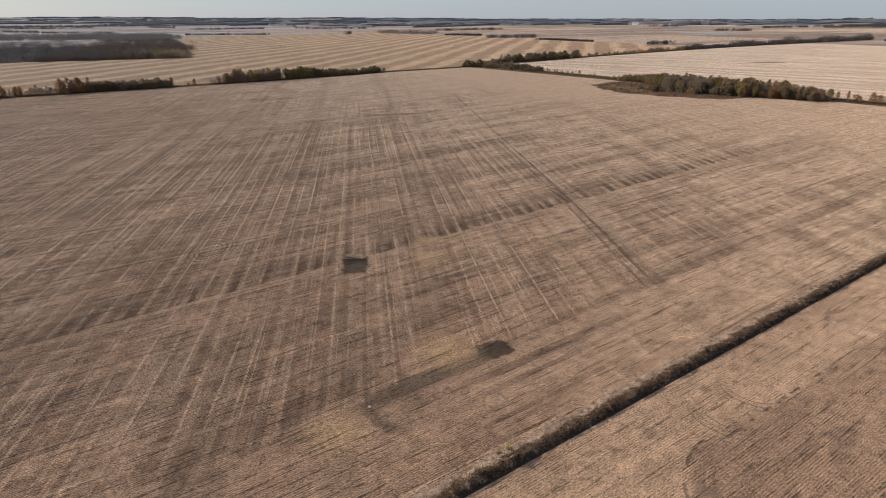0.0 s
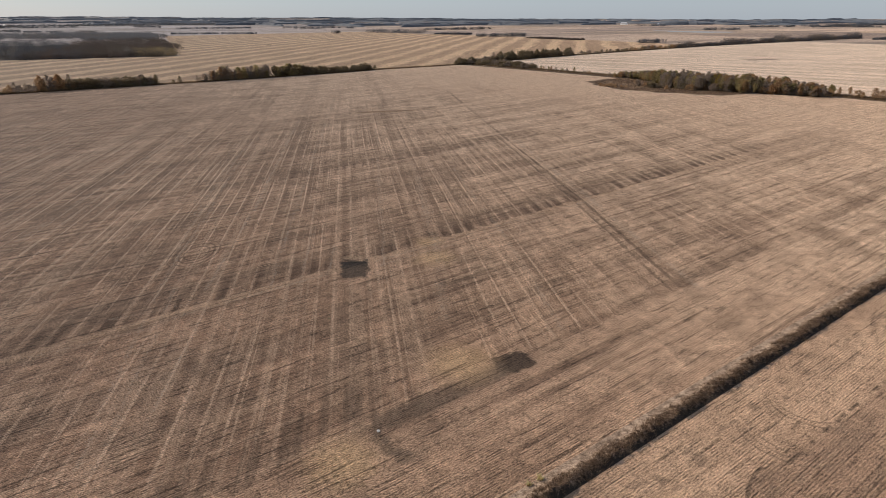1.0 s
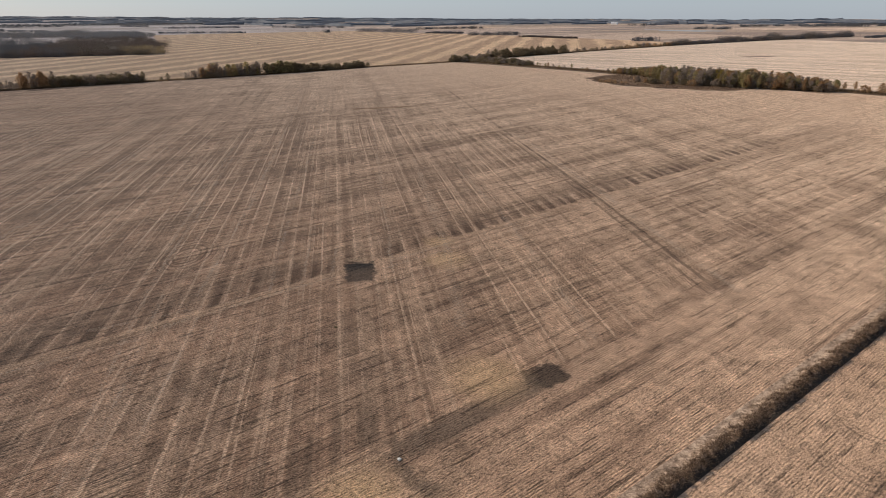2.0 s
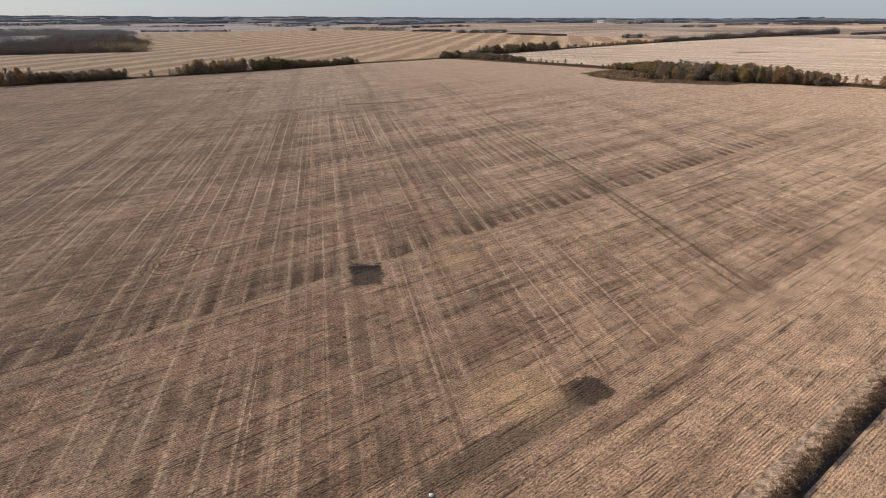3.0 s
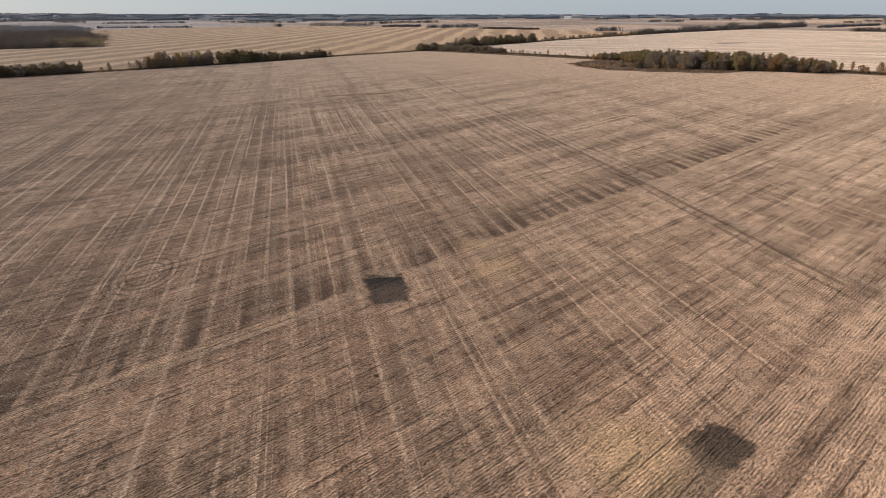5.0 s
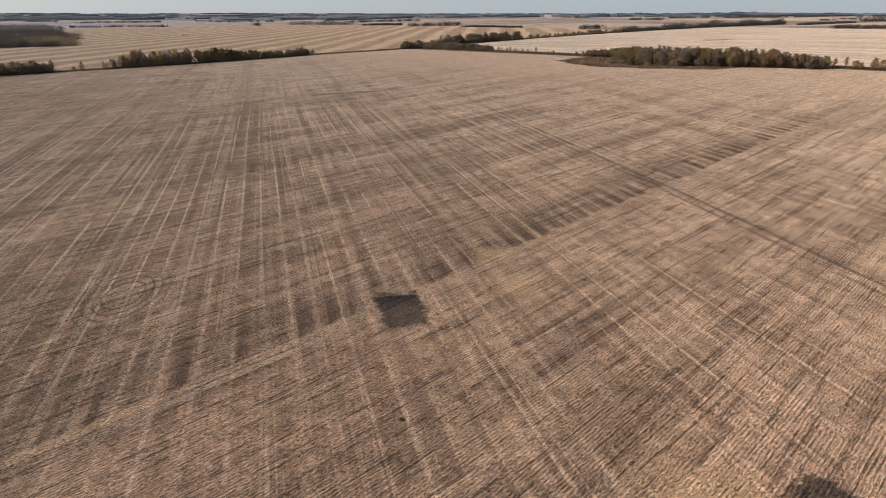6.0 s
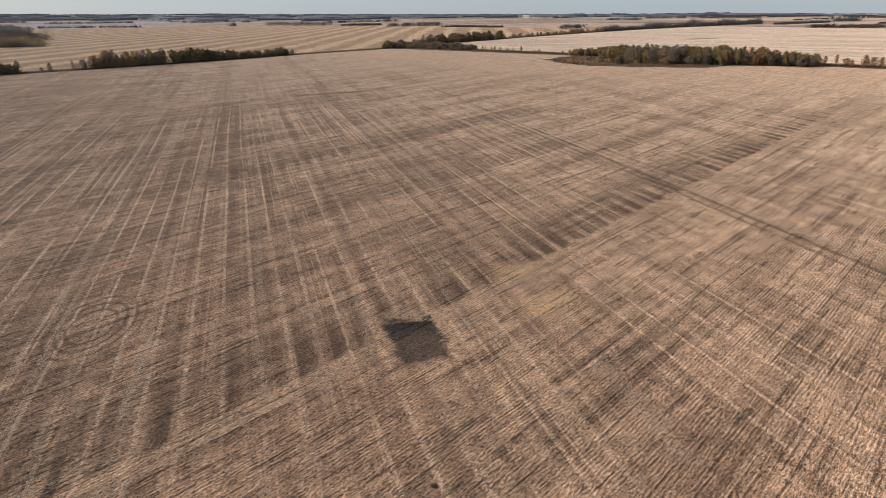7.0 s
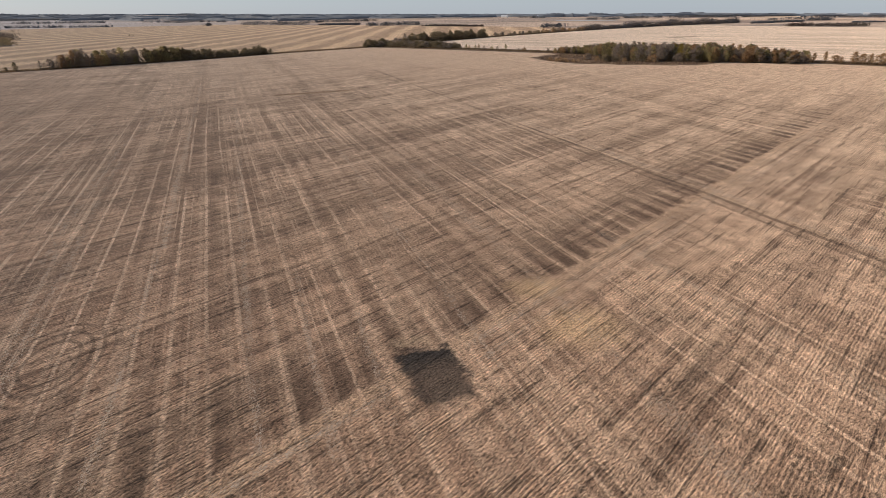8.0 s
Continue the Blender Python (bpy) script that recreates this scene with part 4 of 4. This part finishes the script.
far_lines.append((-491, 1191, -334, 1225, 4.9))
far_lines.append((-616, 1548, -471, 1679, 6.5))
far_lines.append((-708, 2064, -560, 2209, 8.6))
far_lines.append((-395, 1695, -287, 1660, 8.2))
far_lines.append((-308, 1779, -207, 1737, 6.8))
far_lines.append((-597, 2995, -403, 3151, 9.0))
far_lines.append((-259, 3109, 19, 3161, 9.0))
far_lines.append((-579, 2462, -408, 2489, 7.3))
far_lines.append((137, 2706, 441, 2795, 8.0))
far_lines.append((-261, 2187, -130, 2304, 6.5))
far_lines.append((217, 2083, 411, 2119, 5.1))
far_lines.append((469, 1995, 603, 2064, 6.0))
far_lines.append((553, 1693, 626, 1676, 8.6))
far_lines.append((708, 1922, 807, 1892, 9.8))
far_lines.append((521, 1212, 596, 1212, 6.4))
far_lines.append((895, 1974, 1047, 2064, 10.7))
far_lines.append((768, 1511, 902, 1556, 6.7))
far_lines.append((951, 1615, 1125, 1600, 7.3))
far_lines.append((1255, 2204, 1719, 2448, 8.0))
far_lines.append((588, 2466, 844, 2649, 6.4))
far_lines.append((817, 967, 910, 1015, 7.4))
far_lines.append((855, 1108, 880, 1101, 4.0))
far_lines.append((1002, 1235, 1039, 1221, 4.5))
far_lines.append((696, 758, 788, 794, 3.0))
far_lines.append((513, 719, 708, 860, 3.7))
far_lines.append((1812, 1797, 1874, 1795, 9.8))
far_lines.append((1296, 1845, 2053, 2180, 6.2))
far_lines.append((918, 1509, 1106, 1539, 4.3))
for k in range(230):
    ang, dist = radians(rng.uniform(-54, 60)), rng.uniform(1900, 4750)
    cx, cy = dist * math.sin(ang), dist * math.cos(ang)
    ln = rng.uniform(120, 1100)
    turn = AZ + (math.pi / 2 if rng.random() < 0.4 else 0)
    high = rng.uniform(3, 8)
    if math.hypot(cx + ln * math.sin(turn), cy + ln * math.cos(turn)) > 1900:
        far_lines.append((cx, cy, cx + ln * math.sin(turn), cy + ln * math.cos(turn), high))
near_lines = [k for k in far_lines if k[1] < 1800]
far_wood("far_hedge", "leafless hedges between distant fields, coloured grey for haze", sum((hedge(a, b, c, d, int(math.hypot(c - a, d - b) / 4), h * 0.75) for a, b, c, d, h in near_lines), []), "ash", 70, 0.55)
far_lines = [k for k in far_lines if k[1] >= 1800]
far_rows("distant_woods", "leafless woods and hedges towards the horizon, coloured pale for haze", far_lines, "pale")


# ---- grass strip and stubble ----
def blades(name, label, xs, ys, height, width, count, lean, material, category):
    """Loose upright blades, three corners each."""
    r = np.random.default_rng(len(xs))
    xs, ys = np.repeat(xs, count), np.repeat(ys, count)
    n = len(xs)
    xs, ys = xs + r.normal(0, width * 1.2, n), ys + r.normal(0, width * 1.2, n)
    z = ground_z(xs, ys)
    z = z + bank_z(*ud(xs, ys))
    ang, h, w = r.uniform(0, 6.283, n), height * r.uniform(0.6, 1.3, n), width * r.uniform(0.6, 1.3, n)
    cx, cy = np.cos(ang) * w / 2, np.sin(ang) * w / 2
    lx, ly = r.normal(0, lean, n) * h, r.normal(0, lean, n) * h
    tri = np.stack([np.stack([xs - cx, ys - cy, z - 0.03], 1), np.stack([xs + cx, ys + cy, z - 0.03], 1), np.stack([xs + lx, ys + ly, z + h], 1)], 1)
    return tagged(new(name, quads(name, tri, material, 3)), label, category, kind="stuff")


r2 = np.random.default_rng(11)
gu = r2.uniform(-30, 260, 42000)
gd = 30.85 + 0.15 * np.sin(gu * 0.9) + 0.12 * np.sin(gu * 2.3) + r2.normal(0, 0.36, 42000)
gx, gy = xy(gu, gd)
blades("grass_strip", "tall dead brown grass on a low bank between fields", gx, gy, 0.15, 0.06, 3, 1.3, GRASS, "grass")
cu = r2.uniform(-30, 200, 2600)
cu = cu[np.sin(cu * 1.1) + np.sin(cu * 0.37 + 1) + 0.8 * np.sin(cu * 3.1) > 0.4]
cx, cy = xy(cu, 31.45 + 0.2 * np.sin(cu * 1.7) + r2.normal(0, 0.28, len(cu)))
blades("straw_litter", "bleached straw clumps along the turf bank", cx, cy, 0.13, 0.12, 6, 0.9, STRAW, "straw")
vu = r2.uniform(-50, 520, 12000)
vd = np.array([north_d(k) for k in vu]) + r2.normal(0, 1.3, 12000)
vx, vy = xy(vu, vd)
ed = r2.uniform(-60, 350, 10000)
ex, ey = xy(270 + r2.normal(0, 1.3, 10000), ed)
blades("boundary_grass", "dry brown grass along the field boundaries", np.concatenate([vx, ex]), np.concatenate([vy, ey]), 0.6, 0.4, 3, 0.4, VERGE, "grass")


def build_stubble():
    """Cut straw in its seed rows: low ragged tufts drawn out along each row, where the camera passes nearest."""
    r = np.random.default_rng(31)
    count = 420000
    u, d = r.uniform(-45, 110, count), ROW * np.round(r.uniform(33.2, 135, count) / ROW)
    x, y = xy(u, d)
    keep = r.uniform(0, 1, count) < 1.2 - np.hypot(x + 8, (y - 76) * 0.9) / 52
    u, d = u[keep], d[keep] + r.normal(0, 0.022, keep.sum())
    n = len(u)
    half, high, lean = r.uniform(0.04, 0.14, n), r.uniform(0.010, 0.036, n), r.normal(0, 0.02, (2, n))
    turn = r.normal(0, 0.10, n)
    ua, da, ub, db = u - half, d - half * turn, u + half, d + half * turn
    uc, dc, ue, de = u + half * 0.5 + lean[0], d + lean[1], u - half * 0.5 + lean[0], d + lean[1]
    corners = []
    for cu, cd, up in ((ua, da, -0.02), (ub, db, -0.02), (uc, dc, high), (ue, de, high * r.uniform(0.6, 1.0, n))):
        cx, cy = xy(cu, cd)
        corners.append(np.stack([cx, cy, ground_z(cx, cy) + up], 1))
    tagged(new("stubble", quads("stubble", np.stack(corners, 1), FIELDS[0])), "cut straw stubble standing in seed rows", "stubble", kind="stuff")


build_stubble()


# pale passages of the combine and its trucks: from x, y to x, y, half width, how dense
PASSES = (
    (-1.2, 70, -1.8, 92.4, 0.6, 0.5), (-1.8, 92.4, -7.1, 152.3, 0.5, 0.5), (-32.4, 46, -40.6, 82, 0.2, 0.8), (-40.6, 82, -52.5, 160, 0.3, 0.7),
    (-30.6, 46, -38.6, 82, 0.2, 0.6), (-28.9, 51.6, -31.9, 75, 0.16, 0.9), (-33.9, 81, -37.1, 116.4, 0.2, 1.0), (-37.1, 116.4, -56.4, 274, 0.28, 0.9),
    (-25.1, 81.4, -28.6, 114, 0.24, 0.9), (-28.6, 114, -46, 279, 0.3, 0.6), (-20.8, 80, -23.4, 107, 0.2, 0.8), (-17.2, 82, -18.4, 97, 0.2, 0.8),
)
MORE_PASSES = (
    (12.7, 65.9, 9.7, 97.8, 0.3, 0.6), (9.7, 97.8, 2.4, 147.2, 0.35, 0.5), (-43.9, 96, -48.2, 122, 0.2, 0.7), (-48.2, 115, -54.8, 168, 0.25, 0.7),
    (-51.0, 127, -55.6, 172, 0.25, 0.6), (-55, 168, -66, 372, 0.4, 0.5), (-9.5, 86, -21, 205, 0.3, 0.5), (-73.5, 102, -87.4, 251, 0.4, 0.5), (32.6, 76, 28.6, 118.2, 0.4, 1.0), (28.6, 118.2, 21.8, 175.7, 0.5, 0.8),
    (*xy(12, 80.2), *xy(150, 80.6), 0.24, 0.8), (*xy(36, 78.2), *xy(130, 78.8), 0.2, 0.6), (*xy(57, 94.3), *xy(92, 94.3), 0.2, 0.7), (*xy(5, 84.6), *xy(22, 81.6), 0.2, 0.6), (*xy(44, 157.6), *xy(86, 146), 0.3, 0.5), (*xy(-4, 80.4), *xy(10, 78.6), 0.2, 0.6),
)


def build_passes():
    """Bleached straw pressed flat under wheels: flakes strewn along each passage, thick and thin by turns."""
    r = np.random.default_rng(17)
    out = []
    for k, (x0, y0, x1, y1, half, dense) in enumerate(PASSES + MORE_PASSES):
        ln = math.hypot(x1 - x0, y1 - y0)
        ex, ey = (x1 - x0) / ln, (y1 - y0) / ln
        size = 0.022 + 0.0004 * max(0.0, (y0 + y1) / 2 - 50)
        n = int(ln * dense * half * 1.7 / size ** 1.7)
        a = r.uniform(0, ln, n)
        thick = 0.55 + 0.2 * np.sin(a * 0.31 + k) + 0.15 * np.sin(a * 0.83 + 2 * k) + 0.15 * np.sin(a * 2.1 + 3 * k)
        a = a[r.uniform(0, 1, n) < thick]
        n = len(a)
        b = r.normal(0, half * 0.85, n) + 0.12 * np.sin(a / 7 + k) + 0.05 * np.sin(a / 2.3)
        turn, long, wide = r.normal(0, 0.35, n), size * r.uniform(0.8, 2.6, n), size * r.uniform(0.25, 0.6, n)
        ca, sa = np.cos(turn), np.sin(turn)
        lift = r.uniform(0.012, 0.026, n)
        corners = []
        for fa, fb in ((-1, -0.4), (0.2, -1), (1, 0.3), (-0.3, 1)):
            pa, pb = a + fa * long * ca - fb * wide * sa, b + fa * long * sa + fb * wide * ca
            px, py = x0 + ex * pa + ey * pb, y0 + ey * pa - ex * pb
            corners.append(np.stack([px, py, ground_z(px, py) + lift + r.uniform(-0.006, 0.006, n)], 1))
        quad = np.stack(corners, 1)[:, ::-1]
        # none on the blackened square
        mx, my = quad[:, 0, 0], quad[:, 0, 1]
        out.append(quad[~((mx > -17.0) & (mx < -11.0) & (my > 83.0) & (my < 92.2))])
    tagged(new("flattened_straw", quads("flattened_straw", np.concatenate(out), BLEACHED)), "bleached straw pressed flat along wheel tracks", "straw", kind="stuff")


build_passes()
slu, sld = r2.uniform(229, 272, 9000), r2.uniform(112, 214, 9000)
inside = ((slu - 254) / 24) ** 2 + ((sld - 178) / 40) ** 2 < 1
slx, sly = xy(slu[inside], sld[inside])
blades("slough_grass", "tall reddish-brown grass in a dry slough", slx[::2], sly[::2], 0.4, 0.35, 2, 0.6, GRASS, "grass")


# ---- water, farms and small things ----
def build_pond():
    bm = bmesh.new()
    rim = []
    for k in range(40):
        a = 6.2832 * k / 40
        rr = 1 + 0.22 * math.sin(3 * a + 1) + 0.12 * math.sin(7 * a)
        px, py = 445 + 52 * rr * math.cos(a), 1075 + 58 * rr * math.sin(a) - 30 * math.cos(a)
        rim.append(bm.verts.new((px, py, 0)))
    bm.faces.new(rim)
    me = bpy.data.meshes.new("water")
    bm.to_mesh(me)
    bm.free()
    n = Nodes("pond_water", 0.45)
    n.bump(n.noise(n.pos, 0.6, 3), 0.15, 0.1)
    me.materials.append(n.done(n.mix(n.soft(n.stretched(n.dot(n.pos, (1, 0, 0)), n.dot(n.pos, (0, 1, 0)), 0.02, 0.08, 4), 0.4, 0.6), (0.20, 0.215, 0.225), (0.30, 0.29, 0.27))))
    ob = tagged(new("water", me), "pale grey-blue shallow prairie pond", "pond", kind="structure")
    zs = [float(ground_z(v.co.x, v.co.y)) for v in me.vertices]
    ob.location.z = max(zs) + 0.1


build_pond()


def box_mesh(w, l, z0, z1):
    bm = bmesh.new()
    bmesh.ops.create_cube(bm, size=1, matrix=Matrix.Translation((0, 0, (z0 + z1) / 2)) @ Matrix.Diagonal((w, l, z1 - z0, 1)))
    return bm


def make_barn(x, y, turn, length, width, eaves, roof_material, wall_material, label):
    """A gabled farm building: walls, roof, door."""
    barn = tagged(new("barn"), label, "barn", group="distant farm buildings")
    bm = bmesh.new()
    ridge = eaves + width * 0.28
    prof = [(-width / 2, -0.5), (width / 2, -0.5), (width / 2, eaves), (0, ridge), (-width / 2, eaves)]
    ends = [[bm.verts.new((a, e * length / 2, b)) for a, b in prof] for e in (-1, 1)]
    for ring in ends:
        bm.faces.new(ring)
    for i in range(5):
        bm.faces.new((ends[0][i], ends[0][(i + 1) % 5], ends[1][(i + 1) % 5], ends[1][i]))
    bmesh.ops.recalc_face_normals(bm, faces=bm.faces)
    part("wall", bm, wall_material, barn)
    bm = bmesh.new()
    over = 0.5
    for sgn in (-1, 1):
        a, b = (0, ridge + 0.15), (sgn * (width / 2 + over), eaves - over * 0.56 + 0.15)
        lo = [bm.verts.new((px, e * (length / 2 + over), pz)) for px, pz in (a, b) for e in (-1, 1)]
        hi = [bm.verts.new((px, e * (length / 2 + over), pz + 0.2)) for px, pz in (a, b) for e in (-1, 1)]
        for q in ((lo[0], lo[1], lo[3], lo[2]), (hi[0], hi[2], hi[3], hi[1]), (lo[2], lo[3], hi[3], hi[2]), (lo[0], lo[2], hi[2], hi[0]), (lo[1], hi[1], hi[3], lo[3])):
            bm.faces.new(q)
    bmesh.ops.recalc_face_normals(bm, faces=bm.faces)
    part("roof", bm, roof_material, barn, "sheet metal roof")
    door = part("door", box_mesh(0.2, width * 0.5, 0, eaves * 0.8), ROOF, barn, "grey sliding door")
    door.location = (width / 2 + 0.08, 0, 0)
    barn.matrix_basis = Matrix.Translation(at_ground(x, y)) @ Matrix.Rotation(radians(turn), 4, "Z")


FARM = "white metal-clad farm building among far trees"
make_barn(2072, 2174, 40, 36, 13, 4.2, WHITE, WHITE, "long white metal-clad barn on the horizon")
make_barn(2150, 2136, 40, 22, 14, 9.0, ROOF, WHITE, "tall white farm building with grey roof")
make_barn(1045, 2216, -30, 16, 12, 6, WHITE, WHITE, FARM)
make_barn(1070, 2205, -30, 10, 9, 6, WHITE, WHITE, FARM)
make_barn(1020, 2230, 60, 14, 10, 5, ROOF, WHITE, FARM)
make_barn(663, 1838, -30, 12, 8, 3.2, WHITE, WHITE, FARM)
make_barn(600, 1960, 50, 20, 10, 4.5, ROOF, WHITE, FARM)
make_barn(-1230, 1850, 60, 8, 6, 2.6, WHITE, WHITE, "small white farmhouse far across the fields")


def weed(x, y, high, label, material, name="weed_clump"):
    """A tuft of coarse stalks."""
    r = np.random.default_rng(int(abs(x * 10)) + 3)
    n = 90
    ang, w = r.uniform(0, 6.283, n), 0.07 * r.uniform(0.6, 1.4, n)
    bx, by = r.normal(0, high * 0.3, n), r.normal(0, high * 0.3, n)
    h = high * r.uniform(0.5, 1.1, n)
    cx, cy = np.cos(ang) * w, np.sin(ang) * w
    zero = np.zeros(n)
    tri = np.stack([np.stack([bx - cx, by - cy, zero - 0.03], 1), np.stack([bx + cx, by + cy, zero - 0.03], 1), np.stack([bx * 1.7, by * 1.7, h], 1)], 1)
    ob = tagged(new(name, quads(name, tri, material, 3)), label, "weed")
    ob.location = at_ground(x, y) + Vector((0, 0, float(bank_z(*ud(x, y)))))


weed(-15.2, 71.4, 0.17, "dark dry weed clump standing in the stubble", LEAVES["dark"])
weed(6.0, 43.3, 0.34, "pale yellow weed clump on the turf bank", YELLOW)
weed(5.0, 42.7, 0.26, "pale yellow weed clump on the turf bank", YELLOW)


def stone(x, y, size):
    bm = bmesh.new()
    bmesh.ops.create_icosphere(bm, subdivisions=2, radius=size)
    for v in bm.verts:
        v.co *= 1 + 0.25 * noise.noise(v.co * 3 / size)
        v.co.z *= 0.65
    me = bpy.data.meshes.new("stone")
    bm.to_mesh(me)
    bm.free()
    me.materials.append(STONE)
    ob = tagged(new("stone", me), "pale rounded field stone lying in the stubble", "stone")
    ob.location = at_ground(x, y) + Vector((0, 0, size * 0.35))


stone(-7.4, 49.8, 0.16)
plant("bush_dark", -201, 773, 1.5, "lone bushes in the swathed field")
plant("bush_dark", -197, 771, 1.3, "lone bushes in the swathed field")
